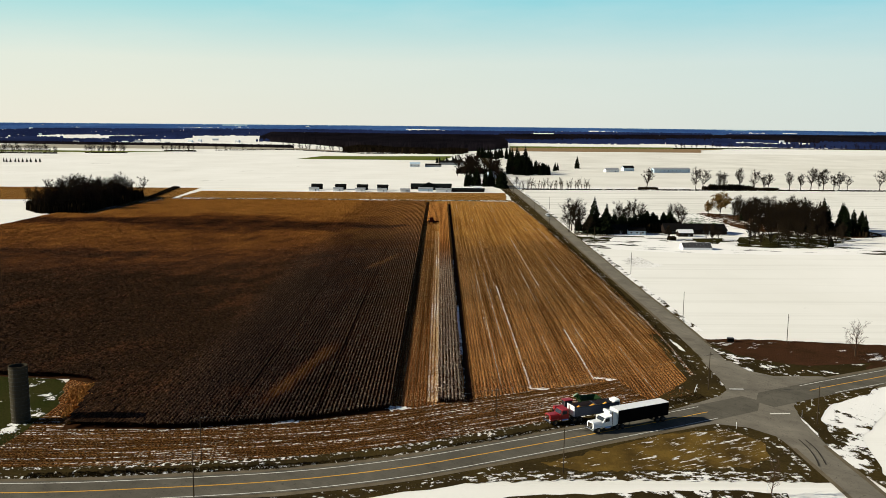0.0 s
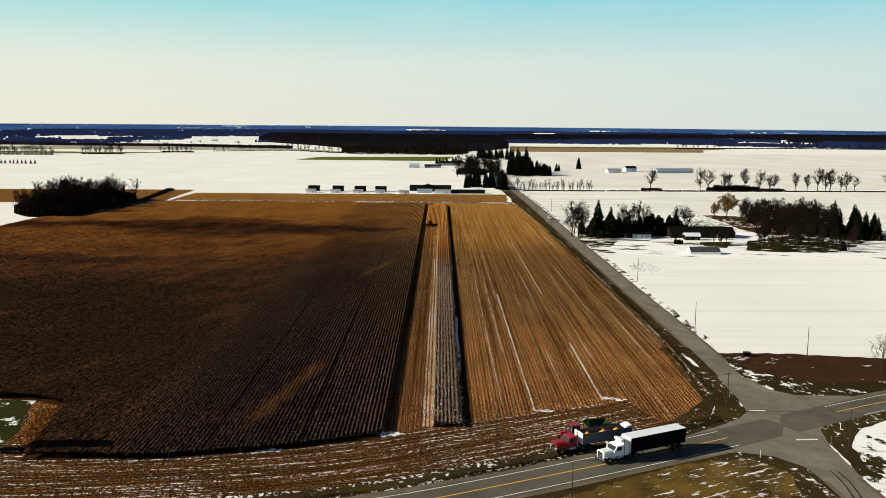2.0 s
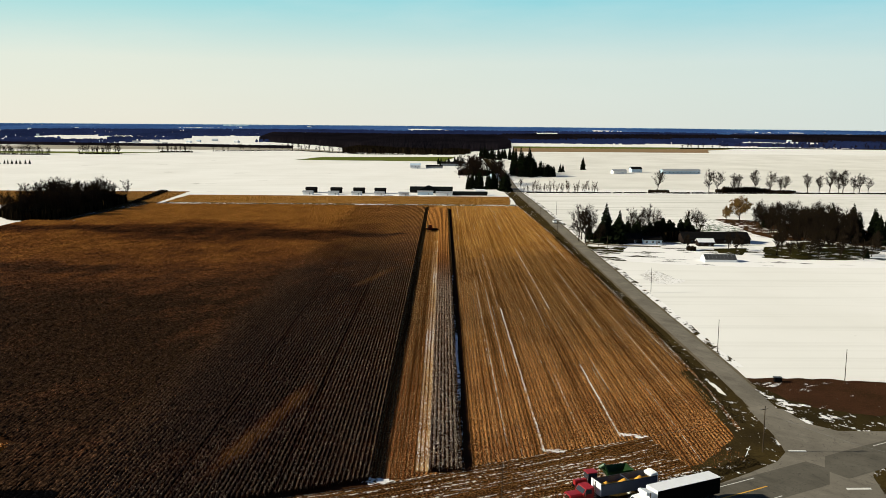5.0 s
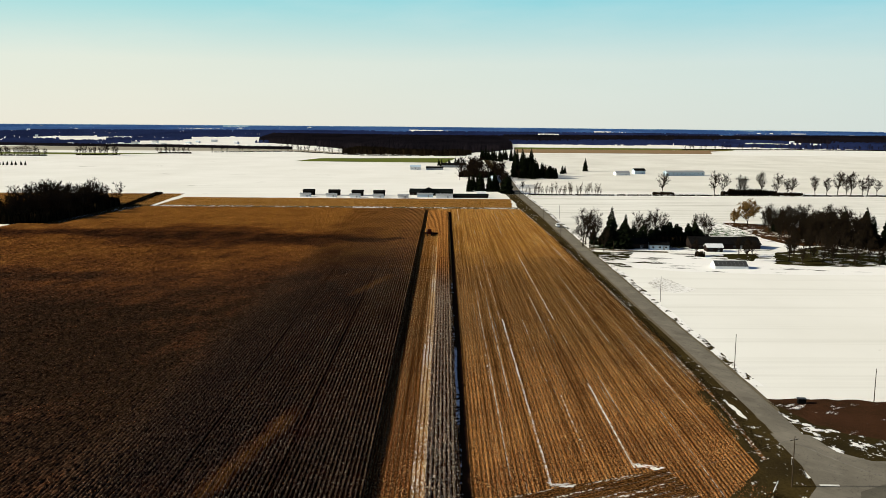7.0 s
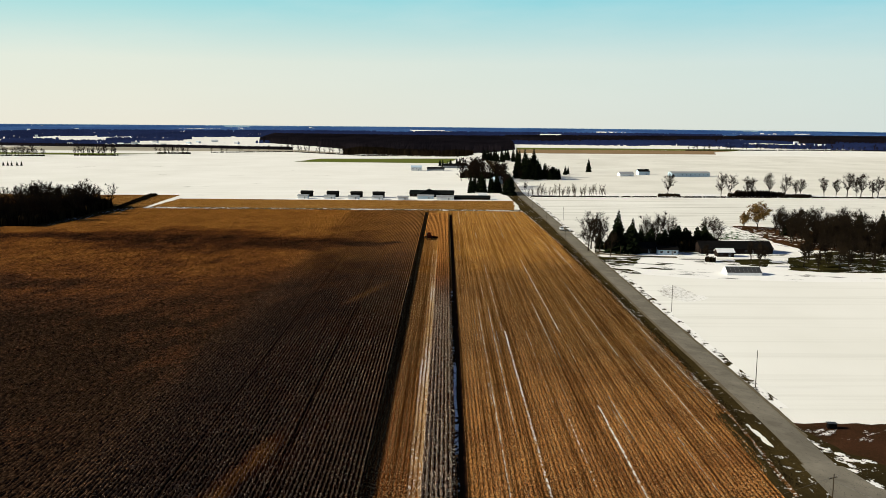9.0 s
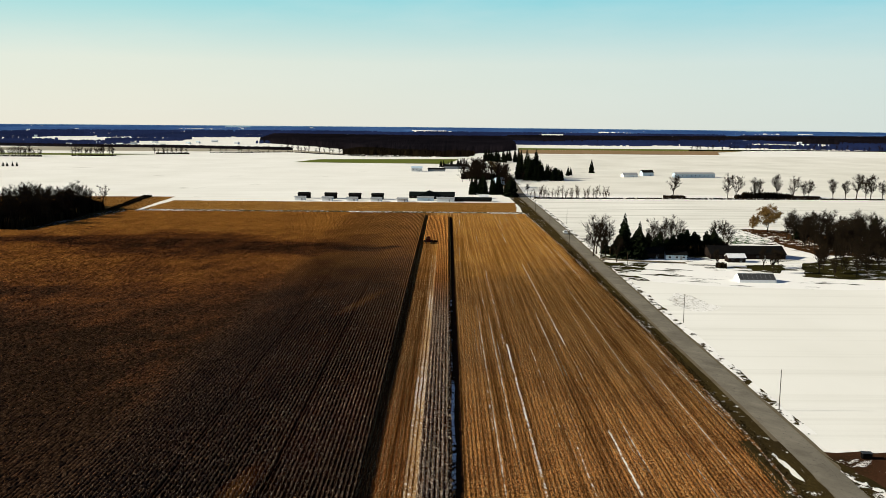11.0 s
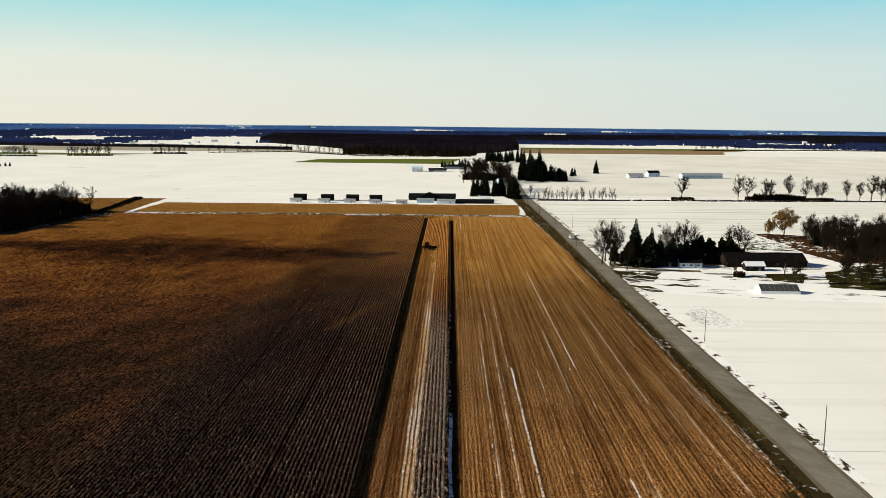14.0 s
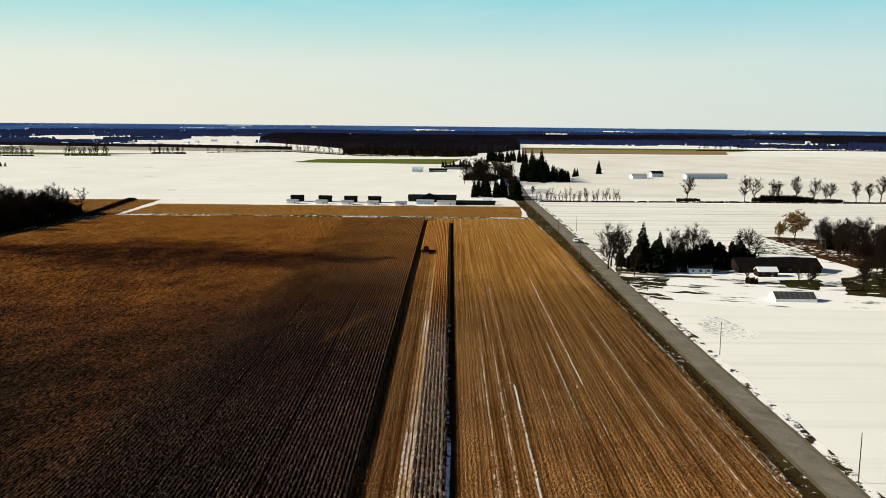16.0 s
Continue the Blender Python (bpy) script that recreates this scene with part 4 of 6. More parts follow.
for k, (uu, a, b, w) in enumerate(((24.5, 156, 262, 0.16), (43.0, 162, 205, 0.15), (43.3, 262, 380, 0.12))):
    pts = [Vector(field(uu + 0.05 * math.sin(v * 0.35 + k), v)) for v in np.arange(a, b, 0.7)]
    setting("snow_drift_%d" % (k + 1), ribbon("snow_drift", pts, -w, w, 0.085, DRIFT_SNOW, 0, 0.16, 90 + k), "narrow drift of snow along a furrow", "snow")

EDGE = curve_points([(61.0, 170), (61.2, 205), (56.4, 284), (45.4, 418), (30.8, 560)], 1.2)
setting("field_edge_snow", ribbon("field_edge_snow", EDGE, -0.28, 0.12, 0.08, SNOW_SPECKLED, 0, 0.5, 33), "broken line of snow along the field edge", "snow")
setting("verge_snow", patch("verge_snow", [(63.0, 199), (63.6, 199.6), (65.4, 192), (65.0, 189), (64.2, 190)], 0.07, SNOW, 0.3, 1.0, 5), "snow bank left on the verge", "snow patch")


def straw_material():
    """Cut stalks: dark, rust and bright straw pieces, in patches, golden up the field."""
    k = Nodes("cut_stalks", 0.8)
    p = k.position()
    isl = k.n("NewGeometry").outputs["Random Per Island"]
    sep = k.n("SeparateXYZ", Vector=k.position((1, 1, 1), -ROW_TURN))
    gold = ripeness(k, sep.outputs["X"], sep.outputs["Y"], p)
    lane = k.noise(k.position((0.85, 0.006, 1), -ROW_TURN), 1.0, 4, 0.75)
    patchy = k.noise(p, 0.05, 5, 0.65)
    mid = k.mix(k.rng(patchy, 0.42, 0.62), k.mix(gold, (0.33, 0.136, 0.037), (0.72, 0.375, 0.066)), k.mix(gold, (0.15, 0.047, 0.012), (0.52, 0.220, 0.037)))
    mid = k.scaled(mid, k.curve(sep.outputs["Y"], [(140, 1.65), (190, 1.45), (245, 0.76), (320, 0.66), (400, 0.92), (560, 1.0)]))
    c = k.mix(k.rng(isl, 0.24, 0.50), k.mix(gold, (0.014, 0.005, 0.002), (0.15, 0.062, 0.012)), mid)
    c = k.scaled(c, k.rng(lane, 0.36, 0.64, 0.35, 1.4))
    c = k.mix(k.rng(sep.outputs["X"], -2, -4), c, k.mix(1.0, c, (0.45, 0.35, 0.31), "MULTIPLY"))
    c = k.mix(k.math("MULTIPLY", k.rng(isl, 0.74, 0.95), k.rng(lane, 0.42, 0.56, 0.12, 0.9)), c, (0.80, 0.56, 0.26))
    k.colour(c)
    return k.m


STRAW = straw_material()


def in_stubble(x, y):
    edge = np.interp(y, [160, 168, 173, 179, 188, 205, 284, 418, 563], [44, 52, 57, 59.4, 60.2, 60.4, 55.6, 44.6, 30])
    front = np.interp(x, [-22, -4.3, 14.4, 38, 57], [142, 148.8, 156.5, 165.5, 168])
    u, v = x * CA + y * SA, y * CA - x * SA
    # no stalks where the uncut strip's shadow is painted on the ground
    return (x < edge) & (y > front) & (y < 562 + 0.055 * x) & (u > -11.9) & ~in_strip(x, y) & ~((u > 5.5) & (u < 8.5) & (v < 541))


v3, t3 = leaves(row_places([-12.8 + i * ROW for i in range(90)], 140, 560, ((140, 260, 0.17), (260, 380, 0.25), (380, 560, 0.45)), crop_rng, in_stubble, 0.17), 0.10, 0.36, 0.085, crop_rng, 3, 1.3)
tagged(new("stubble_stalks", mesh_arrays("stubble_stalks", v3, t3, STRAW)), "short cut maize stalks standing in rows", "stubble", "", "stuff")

hv = []
for d in np.arange(9.6, 30, ROW):
    for q in offset_line([p for p in HWY if -115 < p.x < 62], d):
        for s in np.arange(0, 5, 0.33):
            hv.append((q.x + s * 0.94, q.y + s * 0.33 * (1 if q.x > -30 else 0.5)))
hv = np.array(hv) + crop_rng.normal(0, 0.26, (len(hv), 2))
top = np.interp(hv[:, 0], [-100, -95, -70.7, -43.4, -21.6, -4.3, 14.4, 38, 57], [124, 125, 126.8, 132.8, 141, 147.6, 155, 164, 166])
hv = hv[(hv[:, 1] < top) & (hv[:, 0] < 58)]
HEAD_STRAW = leafy("headland_straw", (0.26, 0.112, 0.040), (0.012, 0.005, 0.003))
v5, t5 = leaves(hv, 0.12, 0.35, 0.13, crop_rng, 2, 0.9)
tagged(new("headland_stalks", mesh_arrays("headland_stalks", v5, t5, HEAD_STRAW)), "cut maize stalks on the headland", "stubble", "", "stuff")


def tussocks(name, poly, each, h, material, seed, label):
    """Blades of dead grass or weed over a piece of ground."""
    rng = np.random.default_rng(seed)
    xs, ys = [p[0] for p in poly], [p[1] for p in poly]
    n = int((max(xs) - min(xs)) * (max(ys) - min(ys)) / each)
    p = np.stack([rng.uniform(min(xs), max(xs), n), rng.uniform(min(ys), max(ys), n)], 1)
    p = p[inside(p[:, 0], p[:, 1], poly)]
    keep = np.array([noise.noise(Vector((x * 0.12, y * 0.2, seed))) > -0.55 for x, y in p])
    v, t = leaves(p[keep], h * 0.4, h, h * 0.35, rng, 3, 0.7)
    return tagged(new(name, mesh_arrays(name, v, t, material)), label, "grass", "", "stuff")


# ---- trees ----
def limb(vs, fs, a, b, r1, r2, sides=4):
    d = (b - a).normalized()
    s = d.orthogonal().normalized()
    t = d.cross(s)
    k = len(vs)
    for q, r in ((a, r1), (b, r2)):
        for i in range(sides):
            w = 2 * math.pi * i / sides
            vs.append(tuple(q + (s * math.cos(w) + t * math.sin(w)) * r))
    for i in range(sides):
        j = (i + 1) % sides
        fs.append((k + i, k + j, k + sides + j, k + sides + i))


def twig(vs, fs, a, b, w):
    d = b - a
    s = d.cross(Vector((random.uniform(-1, 1), random.uniform(-1, 1), random.uniform(-1, 1)))).normalized() * w
    k = len(vs)
    vs += [tuple(a - s), tuple(a + s), tuple(b)]
    fs.append((k, k + 1, k + 2))


def turned(d, rnd, spread):
    """A direction near d."""
    q = Vector((rnd.gauss(0, 1), rnd.gauss(0, 1), rnd.gauss(0, 1)))
    q = (q - d * q.dot(d)).normalized()
    return (d + q * spread).normalized()


def bare_tree(name, h, seed, label, bark, twigs, spread=0.55, leaf=None, density=1.0, stout=1.0):
    """A leafless tree: tapered trunk with limbs, and a crown of fine twigs."""
    rnd = random.Random(seed)
    random.seed(seed)
    tv, tf, cv, cf, lv, lf = [], [], [], [], [], []
    # a wandering leader, limbs off it all the way up, boughs off the limbs, twigs off the boughs
    p, d, spine = Vector((0, 0, -0.2)), Vector((0, 0, 1)), []
    for i in range(7):
        q = p + d * h * 0.108
        limb(tv, tf, p, q, h * 0.022 * (1 - i / 8), h * 0.022 * (1 - (i + 1) / 8), 6)
        spine.append((p, q))
        p, d = q, (turned(d, rnd, 0.16) + Vector((0, 0, 0.25))).normalized()
    for i in range(15):
        f = 0.24 + 0.74 * i / 15
        a, b = spine[min(6, int(f * 7))]
        p = a.lerp(b, rnd.random())
        az = i * 2.4 + rnd.uniform(-0.5, 0.5)
        rise = 0.80 + 0.95 * f
        d = Vector((math.cos(az), math.sin(az), rise / max(0.4, spread * 1.6))).normalized()
        length = h * (0.16 + 0.22 * math.sin(math.pi * min(1.0, 0.15 + 0.8 * f))) * rnd.uniform(0.8, 1.2) * (0.75 + 0.5 * spread)
        r = h * 0.010 * (1.15 - f)
        for s in range(2):
            d = (turned(d, rnd, 0.2) + Vector((0, 0, 0.16))).normalized()
            q = p + d * length * 0.5
            limb(tv, tf, p, q, r, r * 0.55)
            for b in range(int(4 * density + 0.5)):
                e = (turned(d, rnd, 0.7) + Vector((0, 0, 0.22))).normalized()
                a0 = p.lerp(q, rnd.uniform(0.2, 1))
                a1 = a0 + e * h * rnd.uniform(0.08, 0.15)
                limb(tv, tf, a0, a1, r * 0.4, r * 0.15, 3)
                for c in range(int(6 * density)):
                    g = (turned(e, rnd, 0.65) + Vector((0, 0, 0.15))).normalized()
                    b0 = a0.lerp(a1, rnd.uniform(0.2, 1))
                    b1 = b0 + g * h * rnd.uniform(0.05, 0.11)
                    twig(cv, cf, b0, b1, h * 0.0040 * stout)
                    for w in range(2):
                        c0 = b0.lerp(b1, rnd.uniform(0.3, 0.9))
                        c1 = c0 + turned(g, rnd, 0.8) * h * rnd.uniform(0.03, 0.06)
                        twig(cv, cf, c0, c1, h * 0.0034 * stout)
                        if leaf:
                            for y in range(5):
                                c2 = c1 + Vector((rnd.gauss(0, 1), rnd.gauss(0, 1), rnd.gauss(0, 1))) * h * 0.014
                                twig(lv, lf, c2, c2 + turned(g, rnd, 1.5) * h * 0.028 - Vector((0, 0, h * 0.035)), h * 0.009)
            p, r = q, r * 0.55
    ob = thing(name, (0, 0, -500), 0, label, "tree")
    part("trunk", mesh_from("trunk", tv, tf, bark), bark, ob)
    part("crown", mesh_from("crown", cv, cf, twigs), twigs, ob)
    if leaf:
        part("foliage", mesh_from("foliage", lv, lf, leaf), leaf, ob)
    return ob


def conifer(name, h, seed, label, full=0.20, blunt=0.85, needles=None):
    """An evergreen: straight trunk and many drooping boughs, denser inside."""
    rnd = random.Random(seed)
    tv, tf, cv, cf = [], [], [], []
    limb(tv, tf, Vector((0, 0, -0.2)), Vector((0, 0, h * 0.97)), h * 0.017, h * 0.002, 6)
    tiers = 32
    lop = rnd.uniform(0, 6.28)
    for i in range(tiers):
        z = h * (0.05 + 0.94 * i / tiers)
        reach = h * full * (1 - i / tiers) ** blunt * rnd.uniform(0.7, 1.15) + h * 0.014
        for j in range(15):
            a = 2 * math.pi * (j + rnd.random() * 0.9) / 15 + i
            r = reach * rnd.uniform(0.35, 1.2) * (1 + 0.15 * math.cos(a - lop))
            d = Vector((math.cos(a), math.sin(a), 0))
            s = Vector((-d.y, d.x, 0))
            droop = r * rnd.uniform(0.1, 0.5)
            p = Vector((0, 0, z + h * rnd.uniform(0.005, 0.05))) + d * r * 0.12
            m, e = p + d * r * 0.55 - Vector((0, 0, droop * 0.4)), p + d * r * 0.9 - Vector((0, 0, droop))
            k, w = len(cv), r * rnd.uniform(0.2, 0.34)
            cv += [tuple(p), tuple(m + s * w), tuple(e), tuple(m - s * w), tuple(m - Vector((0, 0, w * 1.6)))]
            cf += [(k, k + 1, k + 2), (k, k + 2, k + 3), (k, k + 4, k + 2)]
    ob = thing(name, (0, 0, -500), 0, label, "tree")
    part("trunk", mesh_from("trunk", tv, tf, BARK), BARK, ob)
    part("crown", mesh_from("crown", cv, cf, needles or NEEDLES), needles or NEEDLES, ob)
    return ob


def plant(proto, x, y, h, proto_h, rnd, group, z=0.0):
    s = h / proto_h * (1.2 if proto in BARES else 1.0)
    w = s * rnd.uniform(0.85, 1.15)
    m = Matrix.Translation((x, y, z)) @ Euler((rnd.uniform(-0.03, 0.03), rnd.uniform(-0.03, 0.03), rnd.uniform(0, 6.28))).to_matrix().to_4x4() @ Matrix.Diagonal((w, w, s, 1))
    ob = copy_thing(proto, m)
    ob["group"] = group
    return ob


BARES = [bare_tree("bare_tree", 15, 10 + i, "leafless deciduous tree with fine dark twigs", BARK, TWIGS, (0.45, 0.6, 0.7, 0.5)[i], None, (1.0, 1.15, 1.0, 1.25)[i]) for i in range(4)]
STOUT = [bare_tree("bare_tree", 15, 20 + i, "leafless tree", BARK, TWIGS, (0.5, 0.65, 0.6)[i], None, 0.5, 2.6) for i in range(3)]
FIRS = [conifer("spruce_tree", 15, 30 + i, "dark green spruce tree", (0.19, 0.24, 0.28)[i]) for i in range(3)]
CEDARS = [conifer("cedar_tree", 12, 35 + i, "dense dark evergreen with a rounded crown", (0.30, 0.36)[i], (0.5, 0.42)[i]) for i in range(2)]
OAK = bare_tree("brown_leaved_tree", 15, 50, "tree still holding yellow-brown autumn leaves", BARK, TWIGS, 0.95, OAK_LEAVES)
SAPLING = bare_tree("bare_sapling", 15, 71, "slender grey leafless sapling", GREY_TWIGS, GREY_TWIGS, 0.22, None, 0.4, 1.2)
PALE = bare_tree("dead_tree", 9, 61, "gnarled bare tree in the weeds", PALE_BARK, PALE_BARK, 0.6, None, 0.5)


def copse(name, protos, places, label):
    """Trees too many or too far to tell apart, joined into one mesh."""
    rnd = random.Random(len(places))
    vs, ts, base = [], [], 0
    data = {}
    for x, y, h in places:
        proto = rnd.choice(protos)
        if proto.name not in data:
            av, at, n = [], [], 0
            for o in proto.children:
                me = o.data
                co = np.empty(len(me.vertices) * 3, dtype=np.float32)
                me.vertices.foreach_get("co", co)
                me.calc_loop_triangles()
                tri = np.empty(len(me.loop_triangles) * 3, dtype=np.int32)
                me.loop_triangles.foreach_get("vertices", tri)
                av.append(co.reshape(-1, 3))
                at.append(tri.reshape(-1, 3) + n)
                n += len(av[-1])
            data[proto.name] = (np.concatenate(av), np.concatenate(at))
        v, t = data[proto.name]
        s, a = h / 15 * 1.15, rnd.uniform(0, 6.28)
        c, d = math.cos(a) * s, math.sin(a) * s
        vs.append(np.stack([v[:, 0] * c - v[:, 1] * d + x, v[:, 0] * d + v[:, 1] * c + y, v[:, 2] * s], 1))
        ts.append(t + base)
        base += len(v)
    return tagged(new(name, mesh_arrays(name, np.concatenate(vs), np.concatenate(ts), COPSE)), label, "trees", "", "stuff")


def tufts(pts, h, wide, rng, per=3, swing=1.6, low=0.65):
    """Crowns of a far wood, as many ragged upright blades."""
    n = len(pts)
    vs = []
    for k in range(per):
        a = rng.uniform(-swing, swing, n)
        hh = h * rng.uniform(low, 1.1, n)
        w = wide * rng.uniform(0.6, 1.2, n)
        dx, dy = np.cos(a) * w, np.sin(a) * w
        ox, oy = rng.uniform(-wide, wide, n) * 0.5, rng.uniform(-wide, wide, n) * 0.5
        x, y, z = pts[:, 0] + ox, pts[:, 1] + oy, pts[:, 2]
        q = np.stack([np.stack([x - dx, y - dy, z - 0.5], 1), np.stack([x + dx, y + dy, z - 0.5], 1), np.stack([x + dx * 0.7, y + dy * 0.7, z + hh * rng.uniform(0.6, 0.95, n)], 1), np.stack([x, y, z + hh], 1), np.stack([x - dx * 0.7, y - dy * 0.7, z + hh * rng.uniform(0.6, 0.95, n)], 1)], 1)
        vs.append(q.reshape(-1, 3))
    v = np.concatenate(vs)
    i = np.arange(len(v) // 5, dtype=np.int32)[:, None] * 5
    t = np.concatenate([i + np.array([[0, 1, 2]]), i + np.array([[0, 2, 4]]), i + np.array([[2, 3, 4]])])
    return v, t


def wood(name, poly, each, h, wide, material, seed, label):
    rng = np.random.default_rng(seed)
    xs, ys = [p[0] for p in poly], [p[1] for p in poly]
    n = int((max(xs) - min(xs)) * (max(ys) - min(ys)) / each)
    x, y = rng.uniform(min(xs), max(xs), n), rng.uniform(min(ys), max(ys), n)
    ok = inside(x, y, poly)
    x, y = x[ok], y[ok]
    z = np.array([land_height(a, b) for a, b in zip(x, y)])
    v, t = tufts(np.stack([x, y, z], 1), h, wide, rng, 2, 0.10 if min(ys) > 1400 else 1.6, 0.8 if min(ys) > 1400 else 0.65)
    return tagged(new(name, mesh_arrays(name, v, t, material)), label, "woods", "", "stuff")


# ---- far fields and woods ----
setting("green_field", patch("green_field", [(-350, 1175), (-70, 1175), (-60, 1330), (-330, 1275)], 0.3, FAR_GREEN, 2, 20), "strip of green winter crop", "field")
setting("brown_field", patch("brown_field", [(78, 1600), (560, 1630), (610, 1780), (700, 1860), (84, 1830)], 0.3, FAR_BROWN, 3, 20), "bare reddish-brown field far off", "field")
setting("thin_snow_field", patch("thin_snow_field", [(60, 720), (300, 722), (900, 770), (1500, 1000), (1500, 1560), (600, 1580), (40, 1560), (20, 1000)], 0.06, THIN_SNOW, 3, 20), "wide field under thin tan-streaked snow", "field")
setting("drilled_field", patch("drilled_field", [(64, 412), (52, 520), (46, 662), (250, 680), (640, 716), (640, 560), (280, 425), (250, 420), (190, 500), (160, 455), (120, 430)], 0.006, DRILLED_SNOW, 1, 8), "field of drilled rows under thin snow", "field")
setting("green_field_north", patch("green_field_north", [(84, 1832), (700, 1862), (760, 1990), (90, 1960)], 0.3, FAR_GREEN, 3, 20), "dull green strip behind a brown field", "field")
setting("grey_field_1", patch("grey_field", [(-1400, 1480), (-520, 1560), (-300, 1480), (-480, 1660), (-900, 1740), (-1400, 1730)], 0.3, FAR_GREY, 3, 20), "pale grey-brown field far off", "field")
setting("green_field_far", patch("green_field_far", [(-1300, 1290), (-820, 1330), (-700, 1400), (-1300, 1380)], 0.35, FAR_GREEN, 2, 20), "narrow green strip before a line of trees", "field")
wood("great_wood", [(-790, 2190), (-520, 1920), (-360, 1700), (-215, 1530), (-95, 1450), (-60, 1540), (20, 1640), (75, 1800), (90, 2650), (-900, 2650)], 28, 18, 2.8, WOODS, 1, "dark leafless woodland on the plain")
wood("near_belt", [(-330, 1470), (-150, 1432), (-45, 1422), (-30, 1490), (-110, 1540), (-330, 1640)], 22, 12, 2.2, BRUSH, 41, "dark belt of bare trees before the wood")
wood("east_wood", [(90, 2420), (930, 2600), (1350, 2300), (1700, 2200), (1900, 2750), (80, 2800)], 45, 17, 3.2, WOODS, 2, "dark leafless woodland far to the east")


CLEARINGS = ((-35, -31.5, 2430, 2880), (-36, -30, 3050, 3160), (-26, -19, 2385, 2770), (-23, -14, 2950, 3060), (-13, -11.8, 2610, 3100), (-8, -3, 3420, 3520), (2.5, 5.0, 2950, 3050), (5.0, 7.2, 2790, 3310), (9.0, 12.5, 3500, 3640), (12.0, 15.5, 2610, 3080), (18.5, 20.2, 2700, 3200), (17, 23, 3560, 3680), (24, 27.5, 2520, 2990))


def belts(name, r0, r1, n, h, wide, material, seed, label, thin):
    """Belts of wood on the far hills with snowy gaps between them."""
    rng = np.random.default_rng(seed)
    out = []
    r = np.sqrt(rng.uniform(r0 ** 2, r1 ** 2, n))
    a = np.radians(rng.uniform(-47, 40, n))
    x, y = r * np.sin(a), r * np.cos(a)
    for i in range(n):
        q = noise.noise(Vector((x[i] / 620, r[i] / 130, 3.1))) + 0.3 * noise.noise(Vector((x[i] / 120, r[i] / 60, 7.7)))
        open_land = 0.22 if a[i] < -0.26 and r[i] < 2840 else 0.0
        open_land += 0.12 if a[i] > 0.1 else 0.0
        deg = math.degrees(a[i]) + 1.2 * noise.noise(Vector((r[i] / 150, 4.4, 0)))
        if any(a0 < deg < a1 and r0 < r[i] < r1 for a0, a1, r0, r1 in CLEARINGS):
            continue
        if q > thin + open_land or r[i] > 4215:
            out.append((x[i], y[i], land_height(x[i], y[i])))
    v, t = tufts(np.array(out), h, wide, rng, 2, 0.06, 0.85)
    return tagged(new(name, mesh_arrays(name, v, t, material)), label, "woods", "", "stuff")


belts("distant_woods", 2250, 3330, 34000, 10, 5.0, DISTANT, 8, "belts of wood far off, tinted dark blue by painted haze", -0.24)
belts("horizon_woods", 3330, 4105, 30000, 8, 7, HORIZON, 9, "belts of wood on the horizon, tinted blue by painted haze", -0.16)
belts("rim_woods", 4105, 4340, 9000, 7, 9, RIM, 10, "woods on the skyline, tinted pale blue by painted haze", -0.36)
wood("north_west_hedge", [(-1420, 1745), (-860, 1725), (-510, 1655), (-510, 1668), (-860, 1742), (-1420, 1765)], 14, 8, 4, WOODS, 3, "long dark hedge on the plain")
wood("far_brush", [(-1040, 1245), (-890, 1255), (-890, 1262), (-1040, 1252)], 6, 3, 1.5, BRUSH, 4, "low brush under far trees")
wood("far_brush", [(-850, 1290), (-765, 1302), (-765, 1309), (-850, 1297)], 6, 3, 1.5, BRUSH, 5, "low brush under far trees")
wood("far_brush", [(-735, 1400), (-660, 1405), (-660, 1412), (-735, 1407)], 6, 4, 1.5, BRUSH, 6, "low brush under far trees")
wood("far_brush", [(-640, 1466), (-480, 1545), (-270, 1400), (-60, 1406), (-60, 1412), (-270, 1408), (-480, 1554), (-640, 1473)], 9, 2.5, 1.5, BRUSH, 23, "low brush along a far hedge")
wood("far_brush", [(560, 1858), (900, 1938), (1360, 1910), (1360, 1917), (900, 1946), (560, 1866)], 9, 3, 2, BRUSH, 24, "low brush along a far hedge")
far_line = random.Random(91)
for x0, y0, x1, y1, n, lo, hi in ((-1040, 1250, -890, 1260, 26, 12, 20), (-850, 1295, -765, 1308, 16, 12, 20), (-735, 1405, -660, 1410, 11, 10, 16), (-640, 1470, -480, 1550, 10, 10, 15), (-480, 1550, -270, 1404, 16, 11, 18), (-270, 1404, -60, 1410, 16, 10, 16), (560, 1860, 900, 1940, 18, 10, 16), (900, 1940, 1360, 1912, 30, 10, 18)):
    places = []
    for i in range(n):
        t = (i + far_line.uniform(-0.4, 0.4)) / n
        places.append((x0 + (x1 - x0) * t, y0 + (y1 - y0) * t + far_line.uniform(-5, 5), far_line.uniform(lo, hi)))
    copse("far_tree_line", STOUT, places, "line of bare trees along a far hedge")

# ---- woods, hedges and farm trees ----
grove = random.Random(21)
west_poly = [(-358, 462), (-334, 444), (-306, 449), (-303, 500), (-309, 548), (-338, 566), (-375, 540), (-368, 500)]
inner, made = [], 0
while made < 96:
    x, y = grove.uniform(-400, -296), grove.uniform(440, 586)
    if inside(np.array([x]), np.array([y]), west_poly)[0]:
        if made % 3:
            inner.append((x, y, grove.uniform(10, 19)))
        else:
            plant(grove.choice(BARES), x, y, grove.uniform(11.5, 19), 15, grove, "trees of the west wood")
        made += 1
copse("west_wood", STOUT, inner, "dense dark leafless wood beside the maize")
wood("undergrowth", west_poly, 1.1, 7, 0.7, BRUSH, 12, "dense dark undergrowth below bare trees")
